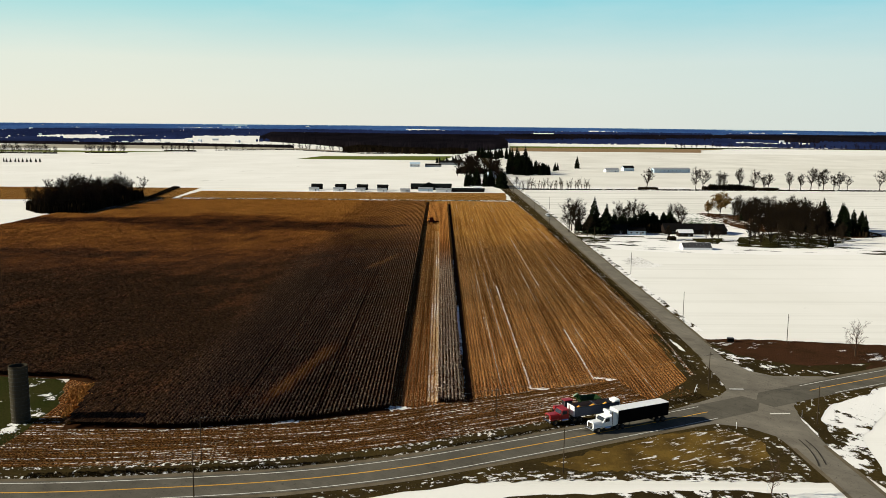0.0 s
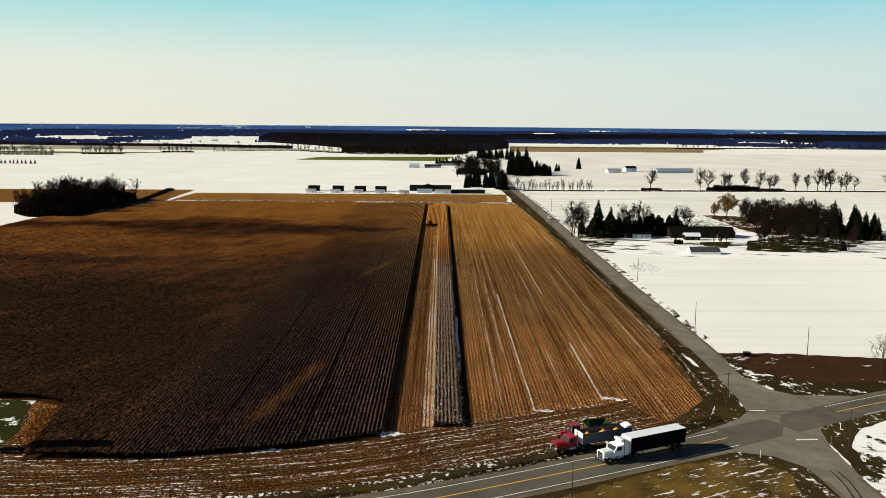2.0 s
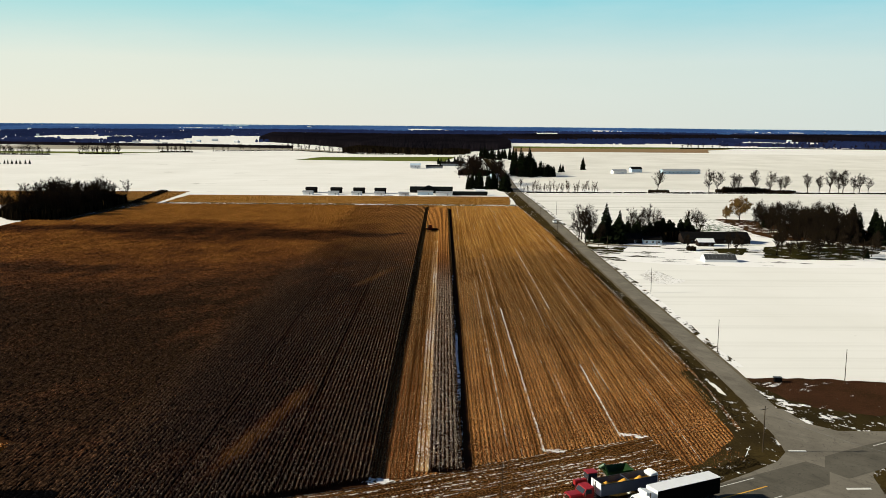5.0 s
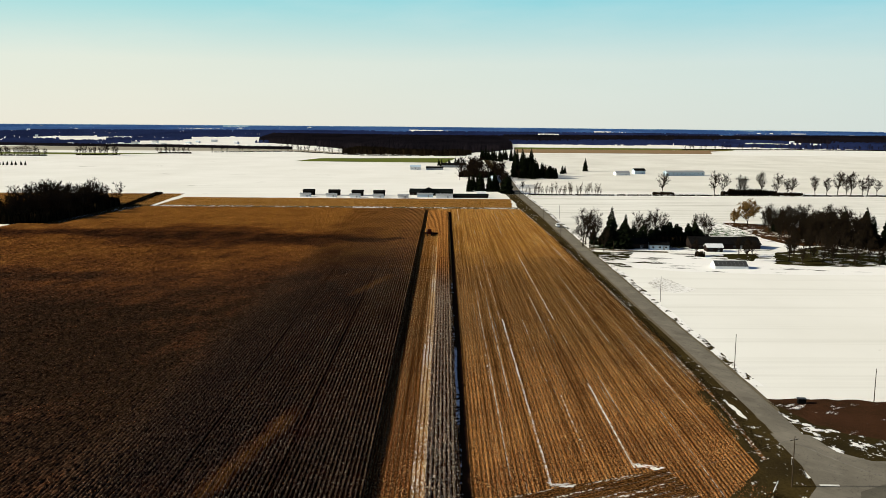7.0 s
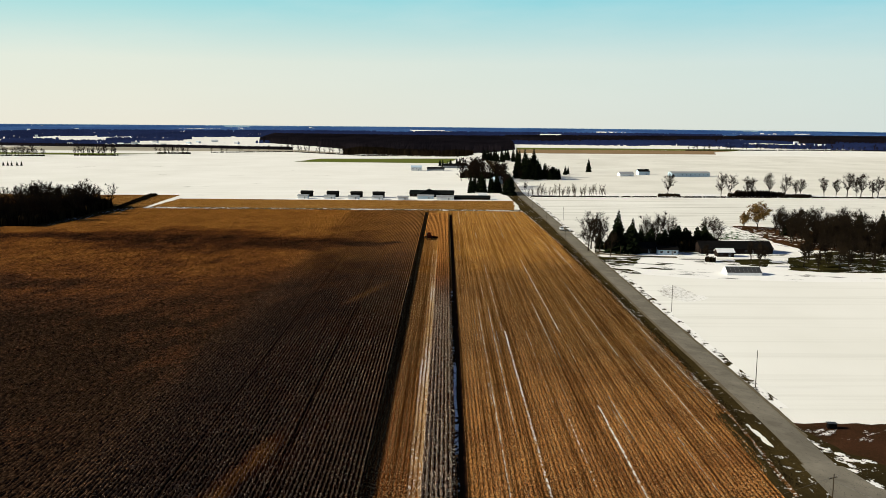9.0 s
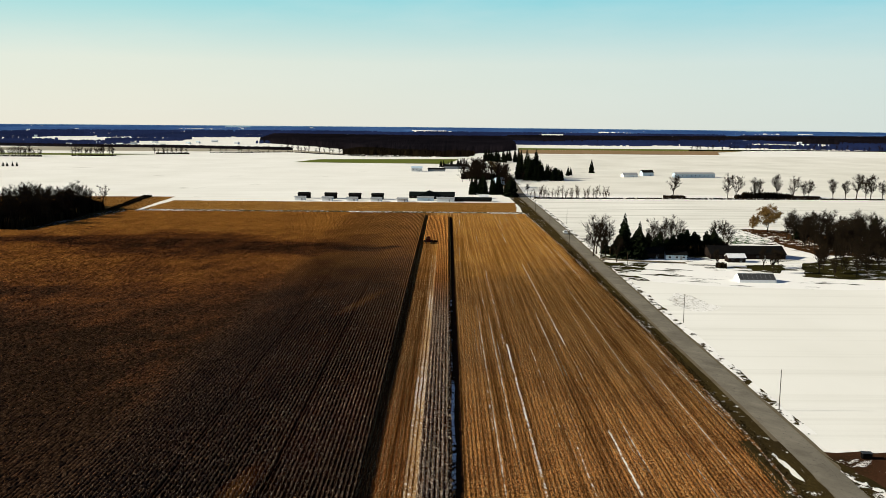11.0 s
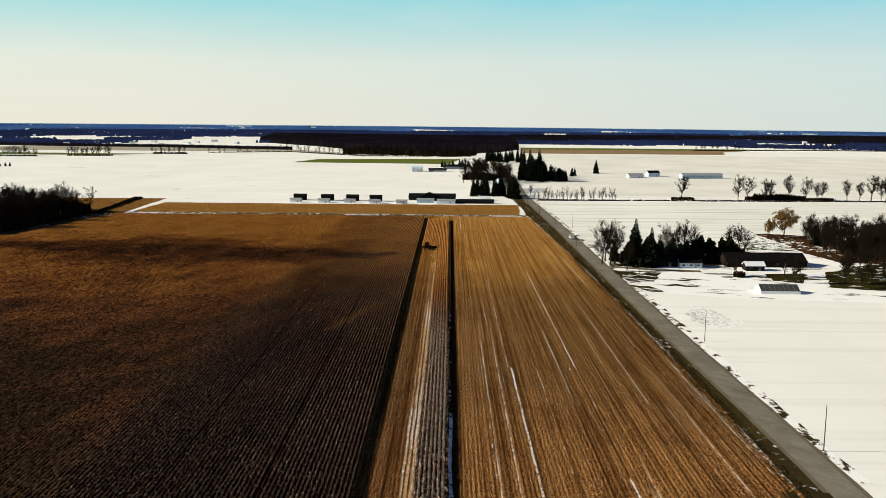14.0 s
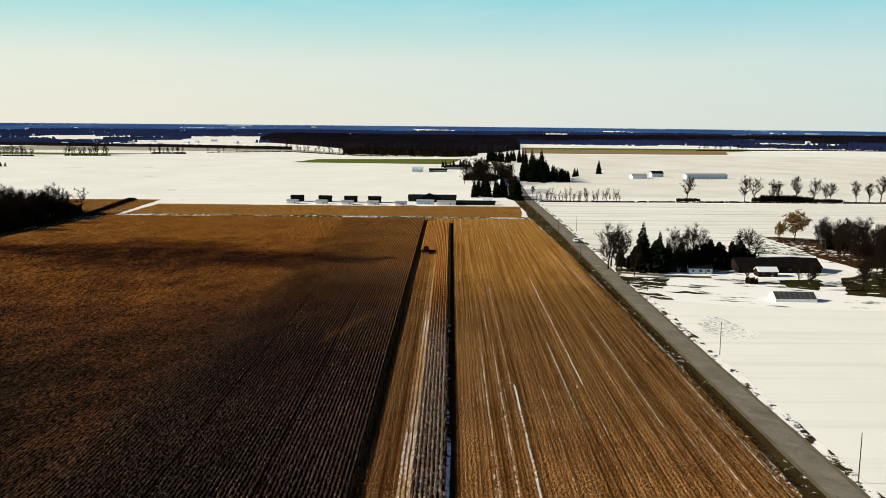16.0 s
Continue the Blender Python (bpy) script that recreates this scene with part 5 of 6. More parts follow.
wood("hedge_brush", [(-305, 545), (-300, 545), (-320, 640), (-328, 640)], 0.8, 1.6, 0.5, BRUSH, 13, "dark brushy hedge along the lane")

for x in (183, 236, 245, 263, 268, 286, 300, 312, 318, 340, 352, 366, 372, 377, 391, 397, 405, 440, 452):
    plant(grove.choice(BARES[1:]), x, 692 + 0.085 * (x - 183) + grove.uniform(-3, 3), grove.uniform(13, 20), 15, grove, "trees along the hedgerow")
for i in range(34):
    x = 42 + i * 2.3 + grove.uniform(-1.8, 1.8)
    plant(SAPLING, x, 668 + 0.11 * (x - 42) + grove.uniform(-2, 2), grove.uniform(7, 14), 15, grove, "saplings along the hedgerow")
wood("hedgerow_brush", [(45, 668), (440, 703), (640, 722), (640, 727), (440, 708), (45, 672)], 2.0, 1.3, 0.8, BRUSH, 14, "low dark brush along a ditch")
for k, (x0, x1, tall) in enumerate(((242, 256, 3.5), (250, 290, 6.0), (286, 302, 4.6), (298, 330, 2.4), (172, 196, 2.4))):
    wood("hedgerow_mound", [(x0, 692 + 0.085 * (x0 - 183)), (x1, 692 + 0.085 * (x1 - 183)), (x1 - 4, 699 + 0.085 * (x1 - 183)), (x0 + 4, 698 + 0.085 * (x0 - 183))], 1, tall, 0.7, BRUSH, 15 + k * 30, "dark thicket in the hedgerow")

# farmstead beside the side road
setting("farm_yard", patch("farm_yard", [(66, 385), (74, 352), (100, 346), (150, 344), (235, 352), (250, 362), (225, 385), (255, 412), (215, 470), (190, 500), (165, 460), (120, 432), (64, 420)], 0.012, YARD, 1.0, 4), "farm yard of trampled snow and grass", "yard")
BARE_LAWN = rough_ground("bare_lawn", (0.020, 0.018, 0.006), (0.034, 0.028, 0.008), 0.38, 0.2, (0.5, 1.3, 1), 0.1)
RED_PATH = rough_ground("leaf_litter", (0.062, 0.028, 0.011), (0.030, 0.015, 0.006), 0.33, 0.25)
SPROUTS = rough_ground("sprouting_crop", (0.045, 0.085, 0.030), (0.06, 0.09, 0.035), 0.58, 0.3)
for k, pts in enumerate(([(61.5, 390), (84, 390.5), (79, 378), (75, 369), (64, 367), (62, 378)], [(133, 392), (154, 397), (150, 385), (143, 374), (131, 378)], [(166, 399), (197, 418), (225, 440), (235, 400), (200, 366), (164, 364), (151, 368), (158, 384)], [(74, 364.5), (91, 362.5), (98, 363.5), (84, 367)], [(62, 402), (80, 402), (100, 410), (100, 428), (66, 424)], [(98, 404), (122, 409), (138, 420), (136, 430), (100, 428)], [(64, 362), (70, 352), (76, 352), (72, 362)])):
    setting("lawn_%d" % (k + 1), patch("lawn", pts, 0.07, BARE_LAWN, 1.0, 3, k), "dark bare lawn among the snow", "lawn")
setting("litter_path", patch("litter_path", [(174, 506), (184, 508), (212, 498), (262, 468), (264, 412), (236, 402), (200, 420), (184, 420), (177, 444), (178, 470)], 0.08, RED_PATH, 0.8, 3), "strip of red-brown leaf litter", "path")
setting("sprouting_patch", patch("sprouting_patch", [(140, 462), (156, 508), (176, 504), (178, 462), (168, 452), (150, 450)], 0.06, SPROUTS, 2.0, 4), "green shoots showing through the snow", "crop")
setting("driveway", ribbon("driveway", curve_points([(61, 399), (74, 396), (88, 394), (104, 393)], 3), -1.8, 1.8, 0.09, GRAVEL, 0.0, 0.4, 9), "gravel farm drive", "drive")
setting("snowy_drive", ribbon("snowy_drive", curve_points([(104, 393), (126, 392), (150, 396), (160, 400), (170, 402), (175, 409), (170, 417), (160, 418)], 3), -2.1, 2.1, 0.10, SNOW, 0.0, 0.4, 10), "curving snow-covered farm drive", "drive")
for x, y, h in ((58.5, 405, 17), (61, 411, 18), (65, 406, 16), (62, 402, 14), (68, 391, 11), (92, 412, 16), (97, 414, 14), (104, 418, 17), (110, 426, 14), (133, 436, 13), (139, 430, 12), (141, 442, 13)):
    plant(grove.choice(BARES), x, y, h, 15, grove, "bare trees at the farm")
for x, y, h in ((73.9, 402.5, 24), (82, 401, 20)):
    plant(FIRS[1], x, y, h, 15, grove, "spruces at the farm")
for x, y, h in ((70, 406, 8), (78, 405, 10), (86, 409, 12), (94, 409, 13), (99, 412, 10), (108, 416, 12), (116, 419, 12.5), (119, 422, 10), (128, 423, 13), (131, 421, 9), (72, 409, 11), (76, 411, 12), (81, 408, 11), (89, 413, 12), (91, 407, 10), (103, 414, 12), (111, 419, 11), (113, 423, 13), (122, 418, 11), (125, 425, 12), (84, 415, 13), (66, 414, 9)):
    plant(grove.choice(CEDARS), x, y, h, 12, grove, "evergreens at the farm")
plant(OAK, 188, 494, 17.5, 15, grove, "bare trees at the farm")
plant(OAK, 179, 494, 11, 15, grove, "bare trees at the farm")
for i in range(64):
    x = 186 + i * 0.72 + grove.uniform(-3, 3)
    plant(grove.choice(BARES), x, 454 - (x - 190) * 0.45 + grove.uniform(-34, 30), grove.uniform(10, 17), 15, grove, "bare trees at the farm")
for x, y, h in ((196, 470, 12), (214, 440, 12), (222, 436, 16), (228, 444, 17), (233, 430, 16), (238, 440, 18), (243, 428, 17), (248, 434, 16), (230, 420, 16), (240, 416, 15), (246, 420, 14), (250, 414, 12), (236, 410, 15), (254, 424, 13), (258, 430, 12), (218, 424, 9)):
    plant(grove.choice(FIRS[1:]), x, y, h * 1.18, 15, grove, "spruces at the farm")
for x, y, h in ((139.5, 385, 9), (139.7, 374.5, 10), (161.5, 375, 11), (168, 384, 11), (172, 392, 10), (178, 386, 12), (185, 378, 11), (188, 392, 12), (176, 370, 9), (194, 384, 11), (165, 368, 8), (186, 384, 10), (197, 388, 9), (205, 380, 8), (214, 392, 9), (148, 388, 7), (117, 386, 7), (226, 396, 9), (182, 372, 8), (190, 366, 7), (196, 376, 10), (203, 368, 8), (212, 376, 9), (220, 384, 10), (208, 396, 11), (192, 398, 11), (184, 404, 10), (174, 376, 7)):
    plant(grove.choice(BARES), x, y, h, 15, grove, "yard trees at the farm")
plant(CEDARS[0], 207, 372, 5.5, 12, grove, "evergreens at the farm")
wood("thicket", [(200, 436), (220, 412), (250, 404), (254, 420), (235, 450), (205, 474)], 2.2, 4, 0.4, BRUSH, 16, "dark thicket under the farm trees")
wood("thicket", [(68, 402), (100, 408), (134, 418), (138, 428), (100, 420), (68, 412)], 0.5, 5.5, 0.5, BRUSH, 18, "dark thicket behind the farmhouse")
wood("yard_shrub", [(116, 382), (121, 382), (121, 386), (116, 386)], 0.4, 2.6, 0.4, BRUSH, 17, "dark leafless shrub in the yard")

# farm cluster at the far road bend
for i in range(18):
    plant(grove.choice(FIRS), grove.uniform(-24, 14), grove.uniform(690, 716), grove.uniform(12, 21), 15, grove, "spruces by the far farm")
for x, y, h in ((21, 684, 17), (24, 680, 20), (27, 686, 18), (19, 692, 14), (25, 697, 16), (15, 701, 12)):
    plant(FIRS[2], x, y, h, 15, grove, "spruces by the far farm")
copse("farm_trees", STOUT, [(grove.uniform(-34, 2), grove.uniform(825, 925), grove.uniform(15, 24)) for i in range(26)] + [(grove.uniform(17, 25), grove.uniform(735, 790), grove.uniform(11, 18)) for i in range(9)] + [(grove.uniform(2, 24), grove.uniform(840, 920), grove.uniform(13, 20)) for i in range(16)], "brown bare trees round the far farmhouse")
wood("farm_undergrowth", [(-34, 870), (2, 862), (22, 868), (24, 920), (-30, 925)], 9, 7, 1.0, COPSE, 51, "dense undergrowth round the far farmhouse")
for i in range(26):
    plant(grove.choice(FIRS), grove.uniform(41, 67), grove.uniform(852, 915), grove.uniform(20, 39) * (1.0 if i < 16 else 0.75), 15, grove, "tall spruces by the far farm")
for i in range(10):
    plant(grove.choice(FIRS), grove.uniform(64, 86), grove.uniform(875, 930), grove.uniform(13, 22), 15, grove, "spruces by the far farm")
for x, y, h in ((82, 866, 13), (86, 870, 17), (90, 868, 15), (94, 873, 14), (88, 876, 16)):
    plant(CEDARS[0], x, y, h, 12, grove, "evergreens by the far farm")
copse("farm_trees", STOUT, [(grove.uniform(40, 92), grove.uniform(850, 930), grove.uniform(9, 17)) for i in range(18)], "bare trees among far spruces")
for i in range(17):
    plant(grove.choice(FIRS[:2]), -6 + i * 4.2 + grove.uniform(-2, 2), grove.uniform(1235, 1300), grove.uniform(17, 25), 15, grove, "spruces by the far farm")
for x, y, h in ((112, 948, 13), (117, 957, 12), (153, 1003, 20.5)):
    plant(FIRS[1], x, y, h, 15, grove, "spruces by the far farm")
plant(BARES[0], 41, 708, 9, 15, grove, "bare trees at the farm")
for i in range(9):
    plant(grove.choice(FIRS), -76 + i * 5 + grove.uniform(-2, 2), grove.uniform(1075, 1120), grove.uniform(8, 15), 15, grove, "spruces by the far farm")
for i in range(10):
    plant(FIRS[2], -800 + i * 7, 995 + grove.uniform(-2, 2), 7, 15, grove, "row of small far firs")
plant(PALE, 116.8, 189.3, 11.5, 9, grove, "roadside trees")
plant(PALE, 103, 137, 9, 9, grove, "roadside trees")
# loose orange stalks left standing by the silo
LOOSE = leafy("loose_stalks", (0.50, 0.24, 0.06), (0.12, 0.05, 0.015))
tussocks("loose_stalks", [(-108, 147), (-103, 150), (-97, 138), (-95, 127), (-99, 131), (-104, 140)], 0.12, 0.9, LOOSE, 8, "loose orange maize stalks beside the silo")
plant(PALE, 57, 111.5, 7.5, 9, grove, "roadside trees")


# ---- buildings ----
def gable(name, at, turn, w, d, h, rise, wall, roof, label, windows=0, door=True, category="building", group=""):
    """A gabled building, ridge along its width w: wall, roof, doors and windows."""
    ob = thing(name, at, turn, label, category, group)
    bm = fresh()
    prism(bm, [(-d / 2, -0.3), (d / 2, -0.3), (d / 2, h), (0, h + rise), (-d / 2, h)], -w / 2, w / 2)
    part("wall", bm, wall, ob)
    bm = fresh()
    o, t = 0.45, 0.18
    k = rise / (d / 2)
    prism(bm, [(-d / 2 - o, h - o * k + 0.02), (0, h + rise + 0.02), (d / 2 + o, h - o * k + 0.02), (d / 2 + o, h - o * k + t + 0.02), (0, h + rise + t + 0.02), (-d / 2 - o, h - o * k + t + 0.02)], -w / 2 - o, w / 2 + o)
    part("roof", bm, roof, ob)
    for i in range(windows):
        x = -w / 2 + w * (i + 0.5) / windows
        bm = fresh()
        box(bm, (x, -d / 2 - 0.03, h * 0.55), (min(1.5, w / windows * 0.5), 0.12, min(1.3, h * 0.4)))
        win = part("window", bm, DARK_METAL if wall == BRICK else WHITE_WALL, ob)
        bm = fresh()
        box(bm, (x, -d / 2 - 0.08, h * 0.55), (min(1.5, w / windows * 0.5) - 0.2, 0.08, min(1.3, h * 0.4) - 0.2))
        part("pane", bm, GLASS, win)
    if door:
        bm = fresh()
        box(bm, (w * 0.22, -d / 2 - 0.04, min(1.05, h * 0.4)), (1.0, 0.1, min(2.1, h * 0.8)))
        part("door", bm, GREY_ROOF, ob)
    return ob


for i, x in enumerate((-171, -145.5, -122.5, -100, -76)):
    gable("white_shed", (x - 1, 629), 1, 9.5, 6, 2.8, 0.9, WHITE_WALL, GREY_ROOF, "small white farm shed in a row", 0, True, "shed", "row of white sheds")
    if i < 4:
        gable("dark_barn", (x + (-2.0, -2.0, 0.2 - i, 0.2 - i)[i], 645), 1, 10.5, 8, 4.2, 1.4, DARK_ROOF, DARK_ROOF, "dark-roofed barn behind a white shed", 0, False, "barn", "row of dark barns")
gable("long_barn", (-53, 664), 3, 43, 18, 2.6, 3.0, BRICK, TEAL_ROOF, "long low barn with a dark teal roof", 6, True, "barn")
gable("barn_wing", (-55, 655), 92, 8, 22, 3.0, 4.6, TEAL_ROOF, TEAL_ROOF, "gabled wing of the long dark-roofed barn", 0, False, "barn")
gable("white_shed", (-57, 640), 2, 15, 7, 3.0, 0.9, BLUE_WALL, GREY_ROOF, "pale blue shed before the long barn", 0, True, "shed", "row of white sheds")
gable("white_shed", (-38, 636), 2, 16, 7, 3.0, 0.9, WHITE_WALL, GREY_ROOF, "white shed before the long barn", 0, True, "shed", "row of white sheds")
gable("low_barn", (-16.5, 641), 3, 41, 8, 2.0, 1.6, BRICK, TEAL_ROOF, "long low dark shed beside the trees", 0, False, "barn")
gable("far_house", (-106, 996), 5, 16, 12, 5.0, 2.5, WHITE_WALL, BLUE_WALL, "pale blue far farmhouse", 3, True, "house")
gable("far_barn", (-77, 1003), 5, 26, 10, 3.0, 2, GREY_ROOF, DARK_ROOF, "low grey far barn", 0, False, "barn")
gable("far_barn", (-50, 1060), 5, 40, 14, 4, 3, GREY_ROOF, DARK_ROOF, "long dark far barn", 0, False, "barn")
gable("farm_house", (14, 805), 40, 14, 11, 5.0, 3.5, BLUE_WALL, GREY_ROOF, "blue-grey farmhouse among trees", 3, True, "house")
gable("poultry_barn", (282, 945), 10, 56, 13, 5, 2.0, BLUE_WALL, GREY_ROOF, "long pale blue barn with a row of windows", 9, False, "barn")
gable("field_shed", (194, 939), 10, 20, 12, 3.5, 2.5, WHITE_WALL, GREY_ROOF, "white field shed in the snow", 0, True, "shed")
gable("field_barn", (224, 966), 10, 16, 12, 5, 3.0, BLUE_WALL, DARK_ROOF, "pale blue field barn with a dark roof", 0, True, "barn")
gable("bungalow", (140, 411), 4, 40, 15, 2.8, 3.4, BRICK, DARK_ROOF, "long dark-roofed brick bungalow", 4, True, "house")
gable("garage", (131, 399), 4, 9, 6, 2.6, 1.6, BRICK, WHITE_WALL, "small white outbuilding before the bungalow", 2, True, "shed")
gable("cottage", (101, 402), 3, 11, 7, 2.8, 1.6, BLUE_WALL, DARK_ROOF, "small white cottage below the spruces", 3, True, "house")
gable("farm_cottage", (88, 405), 3, 15, 9, 3.0, 2.6, BRICK, DARK_ROOF, "dark farmhouse below the spruces", 2, True, "house")


def greenhouse(at, turn, w, d, h, rise):
    """A low glasshouse: pale base walls and ends, dark glazing between white bars."""
    ob = thing("greenhouse", at, turn, "low glasshouse with white base walls, bars and dark glazing", "greenhouse")
    for y in (-d / 2, d / 2):
        part("base_wall", box(fresh(), (0, y, h / 2 - 0.1), (w, 0.15, h + 0.2)), WHITE_WALL, ob)
    for x in (-w / 2, w / 2):
        part("end_wall", prism(fresh(), [(-d / 2, -0.2), (d / 2, -0.2), (d / 2, h), (0, h + rise), (-d / 2, h)], x - 0.08, x + 0.08), WHITE_WALL, ob)
    k = math.degrees(math.atan2(rise, d / 2))
    slope = math.hypot(rise, d / 2)
    for s in (-1, 1):
        part("roof_glazing", box(fresh(), (0, s * d / 4, h + rise / 2), (w - 0.1, slope, 0.05), (-s * k, 0, 0)), GREENHOUSE_GLASS, ob)
        for i in range(9):
            x = -w / 2 + 0.1 + (w - 0.2) * i / 8
            part("glazing_bar", box(fresh(), (x, s * d / 4, h + rise / 2 + 0.05), (0.10, slope, 0.06), (-s * k, 0, 0)), SIGN_GREY, ob)
    part("ridge", box(fresh(), (0, 0, h + rise + 0.05), (w, 0.2, 0.1)), WHITE_WALL, ob)
    return ob


greenhouse((124, 357), 3, 16.5, 8.5, 1.3, 2.3)


def hoop_shelter(at, turn, w, r):
    """A white fabric hoop shelter with an open dark end."""
    ob = thing("hoop_shelter", at, turn, "white fabric hoop shelter behind the low barn", "shelter")
    arc = [(r * math.cos(math.pi * i / 12), r * math.sin(math.pi * i / 12)) for i in range(13)]
    part("cover", prism(fresh(), arc + [(x * 0.96, z * 0.96) for x, z in arc[::-1]], -w / 2, w / 2), WHITE_WALL, ob)
    part("end_panel", prism(fresh(), [(x * 0.95, z * 0.95) for x, z in arc], -w / 2 + 0.2, -w / 2 + 0.3), WHITE_METAL, ob)
    return ob


hoop_shelter((-3, 664), 5, 9, 3.8)


# ---- silo ----
def silo(at):
    ob = thing("silo", at, 0, "old open-topped concrete stave silo", "silo")
    bm = fresh()
    seg, r, h = 28, 2.1, 13.6
    rings = []
    for z, rr in ((-0.2, r), (h, r), (h, r - 0.2), (0.3, r - 0.2)):
        rings.append([bm.verts.new((rr * math.cos(2 * math.pi * i / seg), rr * math.sin(2 * math.pi * i / seg), z)) for i in range(seg)])
    for a, b in zip(rings, rings[1:]):
        for i in range(seg):
            bm.faces.new((a[i], a[(i + 1) % seg], b[(i + 1) % seg], b[i]))
    bm.faces.new(rings[-1])
    bmesh.ops.recalc_face_normals(bm, faces=bm.faces)
    part("wall", bm, CONCRETE, ob)
    for i in range(14):
        bm = fresh()
        z = 0.6 + i * 0.95
        for j in range(seg):
            a0, a1 = 2 * math.pi * j / seg, 2 * math.pi * (j + 1) / seg
            tube(bm, ((r + 0.02) * math.cos(a0), (r + 0.02) * math.sin(a0), z), ((r + 0.02) * math.cos(a1), (r + 0.02) * math.sin(a1), z), 0.025, None, 4, False)
        part("hoop", bm, DARK_METAL, ob)
    return ob


silo((-107.5, 128.5))


# ---- utility poles and wires ----
def pole(at, h, turn, label, arm=True, lean=0.0):
    ob = thing("utility_pole", at, turn, label, "utility pole", "utility poles")
    bm = fresh()
    tube(bm, (0, 0, -0.3), (lean, 0, h), 0.12, 0.08, 10)
    part("post", bm, WOOD_POLE, ob)
    if arm:
        bm = fresh()
        box(bm, (lean, 0.14, h - 0.8), (2.2, 0.1, 0.13))
        part("crossarm", bm, WOOD_POLE, ob)
        for x in (-1.0, 0.35, 1.0):
            bm = fresh()
            tube(bm, (lean + x, 0.14, h - 0.74), (lean + x, 0.14, h - 0.5), 0.05, 0.035, 6)
            part("insulator", bm, SIGN_GREY, ob)
    return ob


side_poles = [(74.6, 221.5), (72.0, 291), (68.0, 366), (62.5, 440), (57.5, 515)]
for x, y in side_poles:
    pole((x, y), 10.5, 0, "weathered wooden utility pole beside the snowy field", False)
front_poles = [(-57, 113.8), (4.5, 132.7), (62.1, 160)]
for x, y in front_poles:
    pole((x, y), 10.5, 24, "dark wooden utility pole on the field verge")
for x, y in ((-53.2, 102.2), (17.8, 116.0), (81.3, 142.3), (101.4, 200.2)):
    pole((x, y), 9.5, 24, "wooden utility pole across the road", False)
for x, y in ((48.5, 430), (44, 500), (39.5, 575), (34.5, 650)):
    pole((x, y), 10.0, 0, "wooden utility pole on the field side of the road")


def wire(a, b, sag):
    cu = bpy.data.curves.new("wire", "CURVE")
    cu.dimensions, cu.bevel_depth, cu.bevel_resolution = "3D", 0.012, 1
    sp = cu.splines.new("POLY")
    sp.points.add(12)
    for i in range(13):
        t = i / 12
        p = Vector(a).lerp(Vector(b), t)
        sp.points[i].co = (p.x, p.y, p.z - sag * 4 * t * (1 - t), 1)
    cu.materials.append(WIRE)
    tagged(new("wire", cu), "thin sagging overhead wire between poles", "wire", "overhead wires")


for row, h in ((front_poles, 10.0), ([(62.1, 160), (81.3, 142.3)], 9.3)):
    for p, q in zip(row, row[1:]):
        wire((p[0], p[1], h), (q[0], q[1], h), 0.9)


# ---- vehicles ----
def wheel(parent, x, y, r, w, rim=None):
    bm = fresh()
    tube(bm, (x, y - w / 2, r), (x, y + w / 2, r), r, None, 20)
    bmesh.ops.bevel(bm, geom=[e for e in bm.edges if e.is_boundary or len(e.link_faces) == 2 and any(len(f.verts) > 6 for f in e.link_faces)], offset=r * 0.12, segments=2, affect="EDGES")
    wh = part("wheel", bm, TYRE, parent, "black rubber tyre")
    bm = fresh()
    tube(bm, (x, y - w / 2 - 0.02, r), (x, y + w / 2 + 0.02, r), r * 0.55, None, 14)
    part("rim", bm, rim or CHROME, wh)


